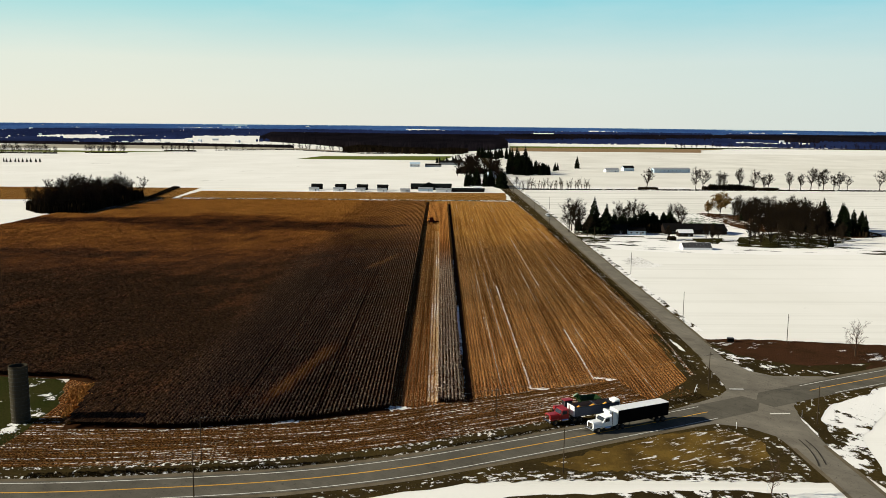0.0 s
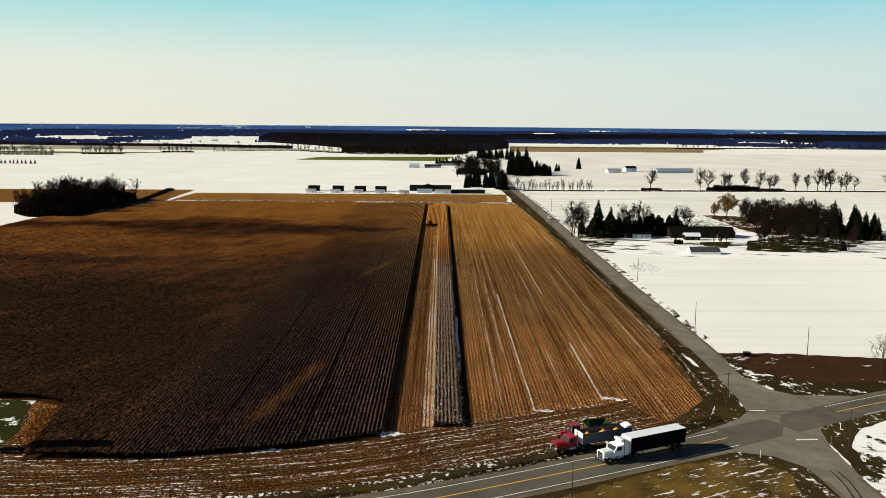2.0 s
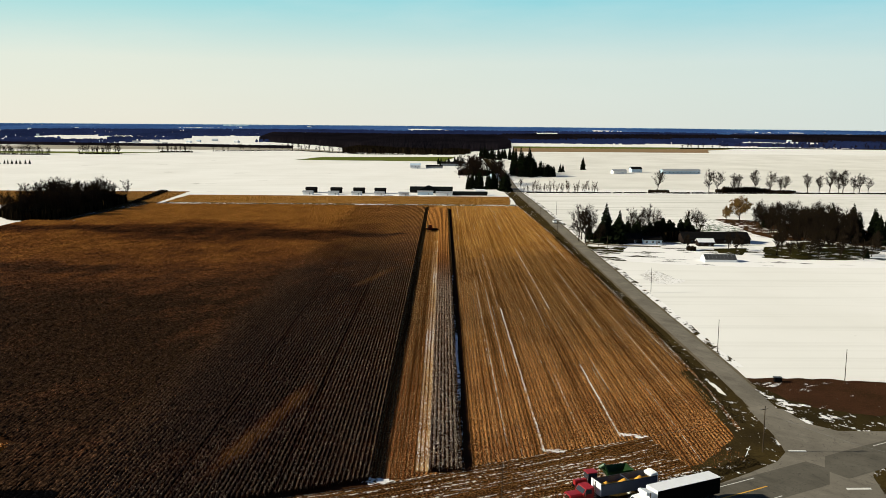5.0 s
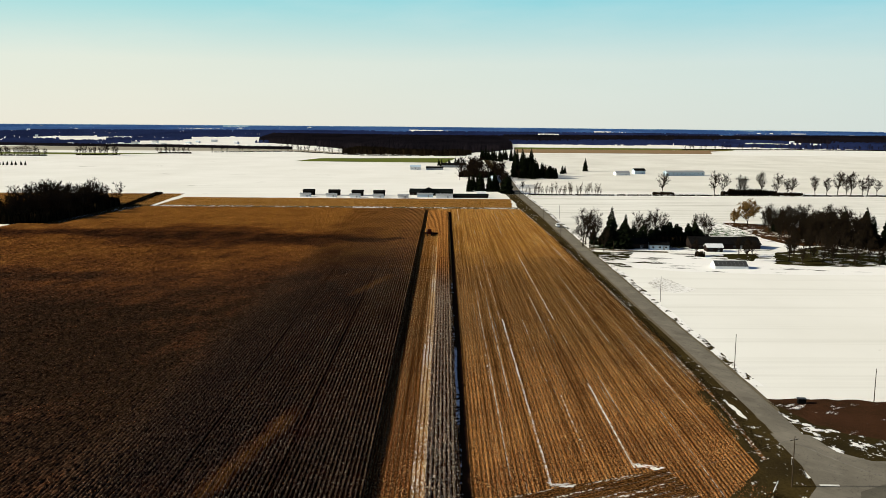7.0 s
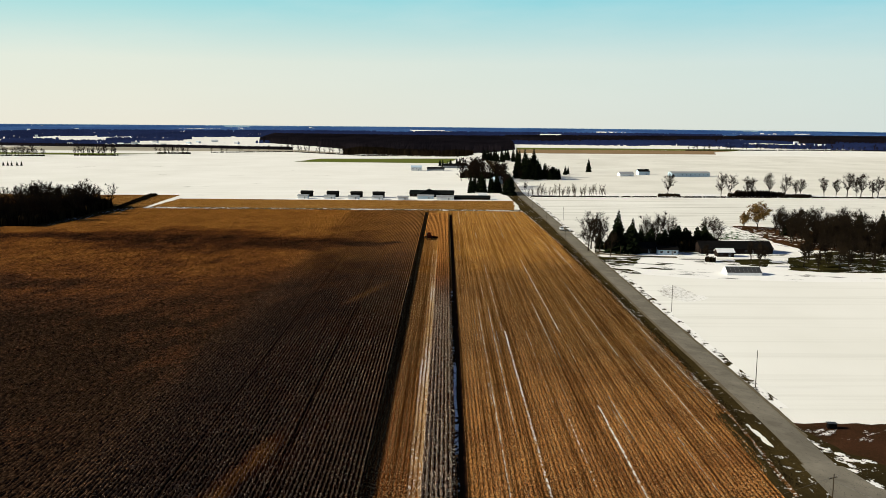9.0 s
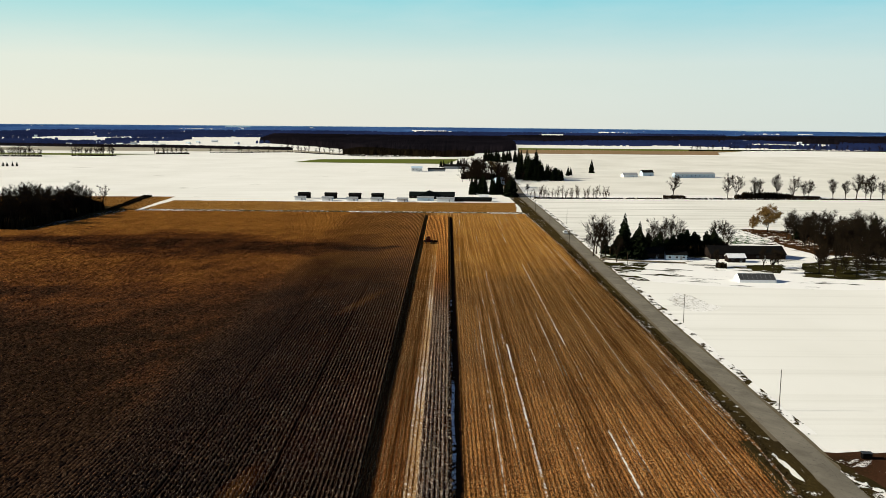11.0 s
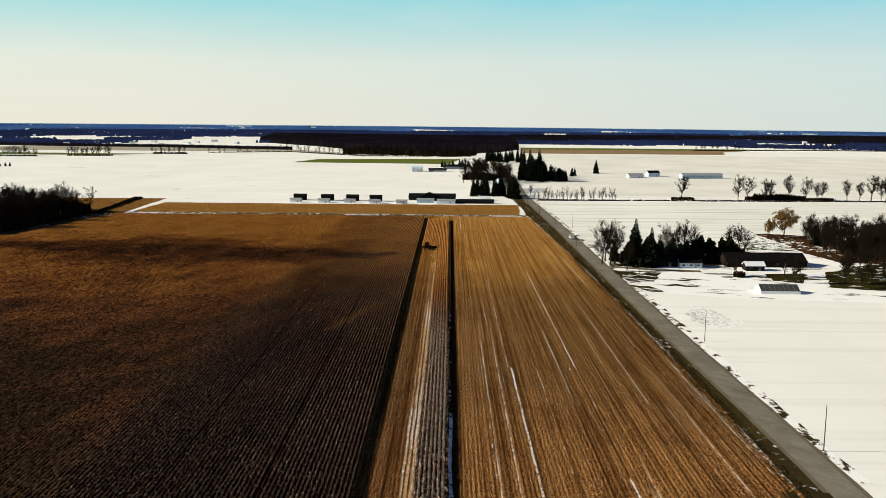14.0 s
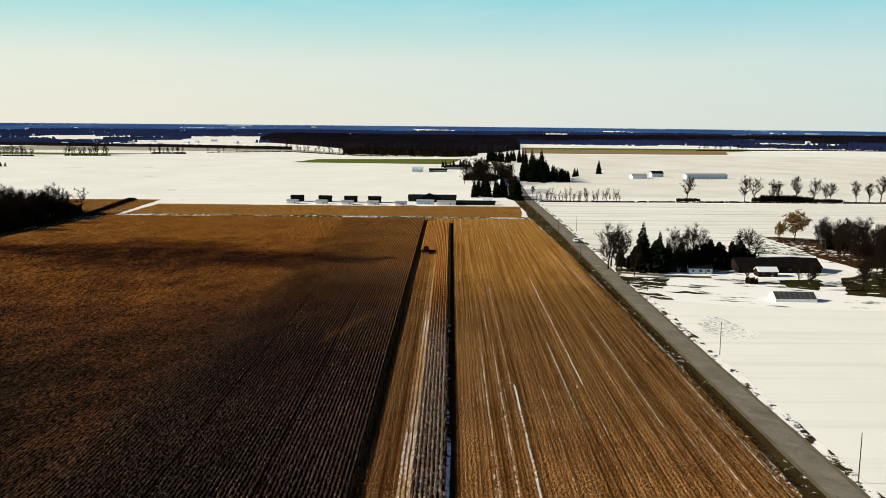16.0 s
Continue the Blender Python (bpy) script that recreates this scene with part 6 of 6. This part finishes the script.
def tractor(ob, paint, chrome=CHROME):
    """A bonneted road tractor, nose along +x from x = 0 back to -7."""
    bm = fresh()
    prism(bm, [(-1.0, 0.9), (1.0, 0.9), (1.0, 1.85), (0.75, 2.05), (-0.75, 2.05), (-1.0, 1.85)], -2.3, -0.2)
    part("bonnet", bm, paint, ob)
    bm = fresh()
    box(bm, (-0.12, 0, 1.35), (0.12, 1.3, 1.1), None, 0.03)
    part("grille", bm, chrome, ob)
    bm = fresh()
    box(bm, (-0.02, 0, 0.62), (0.35, 2.4, 0.4), None, 0.06)
    part("bumper", bm, chrome, ob)
    bm = fresh()
    outline = [(-2.25, 0.9), (-2.25, 2.0), (-2.75, 2.75), (-4.1, 2.85), (-4.1, 0.9)]
    a = [bm.verts.new((x, -1.15, z)) for x, z in outline]
    b = [bm.verts.new((x, 1.15, z)) for x, z in outline]
    bm.faces.new(a)
    bm.faces.new(b[::-1])
    for i in range(5):
        bm.faces.new((a[i], b[i], b[(i + 1) % 5], a[(i + 1) % 5]))
    bmesh.ops.recalc_face_normals(bm, faces=bm.faces)
    cab = part("cab", bm, paint, ob)
    bm = fresh()
    box(bm, (-2.46, 0, 2.36), (0.06, 2.0, 0.72), (0, -33.5, 0))
    part("windscreen", bm, GLASS, cab)
    for s in (-1, 1):
        bm = fresh()
        box(bm, (-3.2, s * 1.15, 2.25), (0.95, 0.06, 0.65), None, 0.02)
        part("side_window", bm, GLASS, cab)
        bm = fresh()
        tube(bm, (-4.3, s * 1.1, 0.9), (-4.3, s * 1.1, 3.7), 0.09, None, 10)
        part("exhaust_stack", bm, chrome, ob)
        bm = fresh()
        tube(bm, (-3.9, s * 1.0, 0.75), (-2.6, s * 1.0, 0.75), 0.33, None, 14)
        part("fuel_tank", bm, chrome, ob)
        bm = fresh()
        box(bm, (-0.25, s * 0.85, 1.05), (0.2, 0.3, 0.25), None, 0.04)
        part("headlight", bm, WHITE_METAL, ob)
        bm = fresh()
        box(bm, (-1.25, s * 1.05, 1.15), (1.35, 0.42, 0.14), None, 0.05)
        part("fender", bm, paint, ob)
        bm = fresh()
        box(bm, (-2.4, s * 1.42, 2.15), (0.12, 0.25, 0.6), None, 0.03)
        part("mirror", bm, chrome, ob)
        wheel(ob, -1.25, s * 1.05, 0.52, 0.3)
        for x in (-5.4, -6.7):
            wheel(ob, x, s * 0.95, 0.52, 0.6)
    bm = fresh()
    box(bm, (-4.0, 0, 0.82), (6.6, 0.9, 0.25), None, 0.03)
    part("chassis", bm, DARK_METAL, ob)


def grain_truck(at, turn):
    ob = thing("grain_truck", at, turn, "red bonneted truck with an open grey-blue grain trailer on the verge", "truck")
    tractor(ob, RED_PAINT)
    bm = fresh()
    L0, L1, w, z0, z1 = -5.2, -15.4, 1.28, 1.25, 2.95
    for s in (-1, 1):
        box(bm, ((L0 + L1) / 2, s * w, (z0 + z1) / 2), (L0 - L1, 0.08, z1 - z0))
    part("trailer_side", bm, ALUMINIUM, ob, "grey-blue trailer side")
    for x in (L0, L1):
        bm = fresh()
        box(bm, (x, 0, (z0 + z1) / 2 + 0.15), (0.09, 2 * w + 0.1, z1 - z0 + 0.3))
        part("trailer_end", bm, WHITE_METAL, ob)
    bm = fresh()
    box(bm, ((L0 + L1) / 2, 0, z0), (L0 - L1, 2 * w, 0.12))
    part("trailer_floor", bm, DARK_METAL, ob)
    bm = fresh()
    box(bm, ((L0 + L1) / 2, 0, z1 + 0.03), (0.07, 2 * w + 0.2, 0.07))
    part("cross_brace", bm, ALUMINIUM, ob)
    for s in (-1, 1):
        bm = fresh()
        box(bm, ((L0 + L1) / 2, s * (w + 0.03), z1 + 0.04), (L0 - L1 + 0.1, 0.16, 0.12), None, 0.03)
        part("top_rail", bm, DARK_METAL, ob)
    for x, r in ((-7.0, 1.5), (-10.2, 1.4), (-13.0, 1.1)):
        bm = fresh()
        bmesh.ops.create_cone(bm, cap_ends=True, segments=18, radius1=r, radius2=0.1, depth=1.0, matrix=Matrix.Translation((x, 0, 2.4)) @ Matrix.Diagonal((1, min(1.0, 1.2 / r), 1, 1)))
        bmesh.ops.subdivide_edges(bm, edges=bm.edges, cuts=2, use_grid_fill=True)
        for v in bm.verts:
            v.co += Vector((noise.noise(v.co * 2), noise.noise(v.co * 2 + Vector((5, 0, 0))), noise.noise(v.co * 2 + Vector((0, 5, 0))))) * 0.09
        part("grain_heap", bm, GRAIN, ob, "golden heap of maize grain", True)
    bm = fresh()
    box(bm, ((L0 + L1) / 2, 0, 2.0), (L0 - L1 - 0.3, 2 * w - 0.1, 0.1))
    part("grain_bed", bm, GRAIN, ob, "golden maize grain in the trailer")
    bm = fresh()
    box(bm, (L1 + 0.5, 0.2, z1 + 0.2), (1.3, 2.0, 0.5), (0, 12, 0), 0.2)
    part("rolled_tarp", bm, WHITE_METAL, ob, "white rolled tarpaulin")
    for s in (-1, 1):
        for x in (-12.8, -14.2):
            wheel(ob, x, s * 0.98, 0.52, 0.6)
    return ob


def box_truck(at, turn):
    ob = thing("semi_truck", at, turn, "white semi truck with a long black box trailer on the highway", "truck")
    tractor(ob, WHITE_METAL)
    bm = fresh()
    box(bm, (-4.75, 0, 2.1), (1.3, 2.3, 2.4), None, 0.1)
    part("sleeper", bm, WHITE_METAL, ob)
    bm = fresh()
    box(bm, (-4.4, 0, 3.4), (1.5, 2.0, 0.5), (0, -12, 0), 0.12)
    part("roof_fairing", bm, WHITE_METAL, ob)
    bm = fresh()
    box(bm, (-11.55, 0, 2.45), (12.0, 2.56, 2.55), None, 0.03)
    body = part("trailer_body", bm, BLACK_SIDE, ob, "black trailer sides")
    bm = fresh()
    box(bm, (-11.55, 0, 3.75), (12.05, 2.6, 0.06))
    part("trailer_roof", bm, WHITE_METAL, body)
    bm = fresh()
    box(bm, (-5.52, 0, 2.45), (0.06, 2.56, 2.5))
    part("trailer_front", bm, WHITE_METAL, body)
    for s in (-1, 1):
        bm = fresh()
        tube(bm, (-8.6, s * 0.7, 0.1), (-8.6, s * 0.7, 1.2), 0.08, None, 8)
        part("landing_leg", bm, DARK_METAL, ob)
        for x in (-15.1, -16.4):
            wheel(ob, x, s * 0.98, 0.52, 0.6)
    return ob


def grain_cart(at, turn):
    ob = thing("grain_cart", at, turn, "green grain cart with its auger folded in the stubble", "grain cart")
    bm = fresh()
    lo = [bm.verts.new(p) for p in ((-1.2, -0.7, 1.0), (1.2, -0.7, 1.0), (1.2, 0.7, 1.0), (-1.2, 0.7, 1.0))]
    hi = [bm.verts.new(p) for p in ((-2.6, -1.6, 3.0), (2.6, -1.6, 3.0), (2.6, 1.6, 3.0), (-2.6, 1.6, 3.0))]
    bm.faces.new(lo[::-1])
    for i in range(4):
        bm.faces.new((lo[i], lo[(i + 1) % 4], hi[(i + 1) % 4], hi[i]))
    bmesh.ops.solidify(bm, geom=bm.faces[:], thickness=0.08)
    part("hopper", bm, GREEN_PAINT, ob)
    bm = fresh()
    tube(bm, (1.6, 1.3, 1.2), (2.9, 1.2, 4.2), 0.22, None, 10)
    part("auger", bm, GREEN_PAINT, ob)
    bm = fresh()
    tube(bm, (2.9, 1.2, 4.2), (3.6, 0.6, 3.6), 0.3, 0.35, 10)
    part("spout", bm, GREEN_PAINT, ob)
    bm = fresh()
    box(bm, (-3.2, 0, 0.8), (3.4, 0.2, 0.2))
    part("drawbar", bm, YELLOW_PAINT, ob)
    for s in (-1, 1):
        wheel(ob, 0.2, s * 1.5, 0.85, 0.6, YELLOW_PAINT)
    return ob


def farm_tractor(at, turn):
    ob = thing("farm_tractor", at, turn, "dark red farm tractor hitched before a green grain cart", "tractor")
    bm = fresh()
    prism(bm, [(-0.42, 0.85), (0.42, 0.85), (0.45, 1.45), (0.3, 1.62), (-0.3, 1.62), (-0.45, 1.45)], 0.5, 2.5)
    part("bonnet", bm, RED_PAINT, ob)
    bm = fresh()
    box(bm, (0.2, 0, 0.85), (3.9, 0.5, 0.4), None, 0.05)
    part("chassis", bm, DARK_METAL, ob)
    bm = fresh()
    box(bm, (-0.35, 0, 1.95), (1.6, 1.5, 1.3), None, 0.1)
    cab = part("cab", bm, GLASS, ob, "dark glazed cab")
    bm = fresh()
    box(bm, (-0.35, 0, 2.66), (1.8, 1.7, 0.16), None, 0.05)
    part("roof", bm, RED_PAINT, cab)
    bm = fresh()
    tube(bm, (1.6, 0.3, 1.5), (1.6, 0.3, 2.5), 0.06, None, 8)
    part("exhaust_stack", bm, DARK_METAL, ob)
    for s in (-1, 1):
        bm = fresh()
        box(bm, (-0.9, s * 0.95, 1.72), (1.5, 0.5, 0.1), None, 0.04)
        part("fender", bm, RED_PAINT, ob)
        wheel(ob, -0.9, s * 0.95, 0.85, 0.5, RED_PAINT)
        wheel(ob, 1.9, s * 0.85, 0.55, 0.36, RED_PAINT)
    return ob


def combine(at, turn):
    ob = thing("combine_harvester", at, turn, "combine harvester cutting the maize strip", "combine harvester")
    bm = fresh()
    box(bm, (-1.2, 0, 2.2), (5.6, 2.6, 2.0), None, 0.2)
    part("body", bm, COMBINE_PAINT, ob)
    bm = fresh()
    box(bm, (2.4, 0, 2.9), (1.6, 2.0, 1.7), None, 0.15)
    cab = part("cab", bm, COMBINE_PAINT, ob)
    bm = fresh()
    box(bm, (3.2, 0, 2.95), (0.1, 1.8, 1.3), (0, -8, 0))
    part("windscreen", bm, GLASS, cab)
    bm = fresh()
    box(bm, (-0.8, 0, 3.5), (2.6, 2.4, 0.7), (0, 0, 0), 0.1)
    part("grain_tank", bm, COMBINE_PAINT, ob)
    bm = fresh()
    box(bm, (3.7, 0, 1.1), (2.0, 1.2, 0.7), (0, 18, 0), 0.05)
    part("feeder_house", bm, GREEN_PAINT, ob)
    bm = fresh()
    box(bm, (4.8, 0, 0.8), (0.9, 6.0, 0.8), None, 0.08)
    head = part("header", bm, COMBINE_PAINT, ob)
    for i in range(9):
        bm = fresh()
        tube(bm, (5.2, -2.9 + i * 0.725, 0.75), (6.4, -2.9 + i * 0.725, 0.25), 0.24, 0.03, 8)
        part("snout", bm, DARK_METAL, head)
    bm = fresh()
    tube(bm, (0.4, 1.5, 3.6), (-4.6, 1.6, 3.3), 0.2, None, 10)
    part("unloading_auger", bm, GREEN_PAINT, ob)
    for s in (-1, 1):
        wheel(ob, 1.8, s * 1.55, 0.95, 0.7, YELLOW_PAINT)
        wheel(ob, -3.0, s * 1.3, 0.6, 0.5, YELLOW_PAINT)
    return ob


def pickup(at, turn):
    ob = thing("pickup_truck", at, turn, "white pickup truck on the side road", "car")
    bm = fresh()
    prism(bm, [(-0.95, 0.45), (0.95, 0.45), (1.0, 0.8), (0.92, 1.1), (-0.92, 1.1), (-1.0, 0.8)], -2.9, 2.9)
    part("body", bm, WHITE_METAL, ob)
    bm = fresh()
    outline = [(1.3, 1.1), (0.6, 1.85), (-0.9, 1.88), (-1.2, 1.1)]
    a = [bm.verts.new((x, -0.85, z)) for x, z in outline]
    b = [bm.verts.new((x, 0.85, z)) for x, z in outline]
    bm.faces.new(a)
    bm.faces.new(b[::-1])
    for i in range(4):
        bm.faces.new((a[i], b[i], b[(i + 1) % 4], a[(i + 1) % 4]))
    bmesh.ops.recalc_face_normals(bm, faces=bm.faces)
    cab = part("cab", bm, WHITE_METAL, ob)
    bm = fresh()
    box(bm, (0.99, 0, 1.48), (0.04, 1.5, 0.75), (0, -43, 0))
    part("windscreen", bm, GLASS, cab)
    for s in (-1, 1):
        bm = fresh()
        box(bm, (-0.15, s * 0.86, 1.5), (1.3, 0.04, 0.42))
        part("side_window", bm, GLASS, cab)
        bm = fresh()
        box(bm, (2.9, s * 0.7, 0.85), (0.08, 0.35, 0.2), None, 0.02)
        part("headlight", bm, CHROME, ob)
        for x in (-1.9, 1.9):
            wheel(ob, x, s * 0.88, 0.4, 0.28)
    bm = fresh()
    box(bm, (-2.05, 0, 1.11), (1.5, 1.6, 0.04))
    part("cargo_bed", bm, DARK_METAL, ob)
    return ob


# far farmsteads, small and pale on the plain
far_rnd = random.Random(77)
for i in range(46):
    r, a = far_rnd.uniform(2610, 4050), radians(far_rnd.uniform(-38, 31))
    if i > 33:
        r, a = far_rnd.uniform(1990, 2475), radians(far_rnd.uniform(-38, -20))
    x, y = r * math.sin(a), r * math.cos(a)
    gable("far_barn", (x, y, land_height(x, y)), far_rnd.uniform(-20, 20), far_rnd.uniform(8, 22), 10, far_rnd.uniform(3, 7), 2.5, WHITE_WALL, far_rnd.choice((WHITE_WALL, BLUE_WALL, GREY_ROOF)), "pale far barn among blue woods", 0, False, "barn", "far farm buildings")

grain_truck((16.6, 136.8, 0.06), 180 + 20.5)
box_truck((26.0, 133.5, 0.16), 180 + 23.4)
farm_tractor((21.8, 143.4, 0.05), 197)
grain_cart((27.4, 144.6, 0.05), 195).scale = (0.9, 0.9, 0.98)
combine((*field(-6.4, 434), 0.03), 90 + 3.7)
pickup((51.6, 474, 0.14), -86.5)


# ---- stakes and a cabinet at the junction ----
def post(name, at, h, material, label, category, tilt=0.0):
    ob = thing(name, at, 0, label, category)
    bm = fresh()
    tube(bm, (0, 0, -0.2), (tilt, 0, h), 0.06, 0.05, 8)
    part("post", bm, material, ob)
    return ob


for at in ((66.0, 168.4), (79.3, 145.4)):
    post("marker_stake", at, 1.5, SIGN_GREY, "thin grey steel marker post at the junction", "stake")
post("marker_stake", (57.5, 157.8), 1.9, WHITE_WALL, "leaning white marker stake on the verge", "stake", 0.7)
for at in ((85.2, 152.5), (83.0, 139.0), (60.9, 138.3), (56.7, 112.6)):
    post("marker_stake", at, 1.3, WHITE_WALL, "short pale marker stake in the grass", "stake")
cabinet = thing("utility_cabinet", (82.9, 199.2), 0, "small black utility cabinet in the weeds", "utility box")
bm = fresh()
box(bm, (0, 0, 0.6), (2.0, 1.4, 1.4), None, 0.08)
part("body", bm, BLACK_SIDE, cabinet)
bm = fresh()
box(bm, (0, 0, 1.34), (2.2, 1.6, 0.1), None, 0.03)
part("lid", bm, DARK_METAL, cabinet)


DRY_GRASS = leafy("dry_grass_blades", (0.18, 0.112, 0.027), (0.075, 0.046, 0.014))
RED_STEMS = leafy("dry_weed_stems", (0.080, 0.034, 0.017), (0.036, 0.017, 0.009))
DARK_BLADES = leafy("dark_grass_blades", (0.032, 0.022, 0.008), (0.008, 0.006, 0.003))
tussocks("weed_stems", [(78, 200), (90, 202), (133, 200), (160, 210), (118, 184), (98, 180), (86, 183), (80, 190)], 0.08, 0.22, RED_STEMS, 3, "dry red-brown weed stems")
tussocks("grass_blades", [(12, 119), (24, 125), (42, 134), (58, 138), (65, 133), (63, 126), (58, 121), (37.5, 118), (22, 116.6)], 0.10, 0.13, DRY_GRASS, 4, "tawny blades of dead grass")
tussocks("verge_blades", [(-90, 107.5), (-40, 115), (-17, 121), (15.4, 135), (36, 145), (58, 158), (60, 155), (36, 142.5), (4, 128), (-40, 113), (-90, 105.5)], 0.10, 0.4, DARK_BLADES, 5, "dark blades of grass on the verge")
tussocks("verge_blades", [(60, 170), (60, 205), (55, 284), (44, 418), (48, 418), (59, 284), (63.5, 205), (64, 172)], 0.22, 0.45, DARK_BLADES, 6, "dark blades of grass along the side road")
TYRE_SMEAR = plain("rubber_on_asphalt", (0.025, 0.022, 0.019), (0.055, 0.048, 0.04), 0.5, 4, 0.9, world=True)
for k, pts in enumerate(([(73, 134), (73.2, 130), (72.4, 125), (71.6, 122.6)], [(74.4, 134), (74.7, 130), (74.0, 125.5), (73.4, 123.4)])):
    setting("tyre_mark_%d" % (k + 1), ribbon("tyre_mark", curve_points(pts, 1.0), -0.09, 0.09, 0.185, TYRE_SMEAR, 0, 0.1, 60 + k), "dark curved tyre mark on the road", "tyre mark")

TRUE_SIZE = {"grain_truck", "semi_truck", "grain_cart", "farm_tractor", "pickup_truck", "marker_stake"}


def set_out():
    """Lays the plan out in metres: ground and crops as a whole, each standing thing at its own place and heading."""
    done = set()
    for ob in [o for o in scene.objects if o.parent is None and o.type in ("MESH", "CURVE", "EMPTY")]:
        if ob.type != "EMPTY":
            for o in (ob, *ob.children_recursive):
                if o.data not in done:
                    done.add(o.data)
                    o.data.transform(SET_OUT)
            continue
        place, turn, size = ob.matrix_basis.decompose()
        ahead = turn @ Vector((1, 0, 0))
        laid = SET_OUT.to_3x3() @ Vector((ahead.x, ahead.y, 0))
        swing = math.atan2(laid.y, laid.x) - math.atan2(ahead.y, ahead.x)
        if ob.name.split(".")[0] not in TRUE_SIZE:
            size = size * UP
        ob.matrix_basis = Matrix.LocRotScale(SET_OUT @ place, Matrix.Rotation(swing, 3, "Z").to_quaternion() @ turn, size)


set_out()

# prototypes were only patterns for the planted copies
for proto in (*BARES, *STOUT, *FIRS, *CEDARS, OAK, PALE, SAPLING):
    for o in (*proto.children_recursive, proto):
        bpy.data.objects.remove(o)
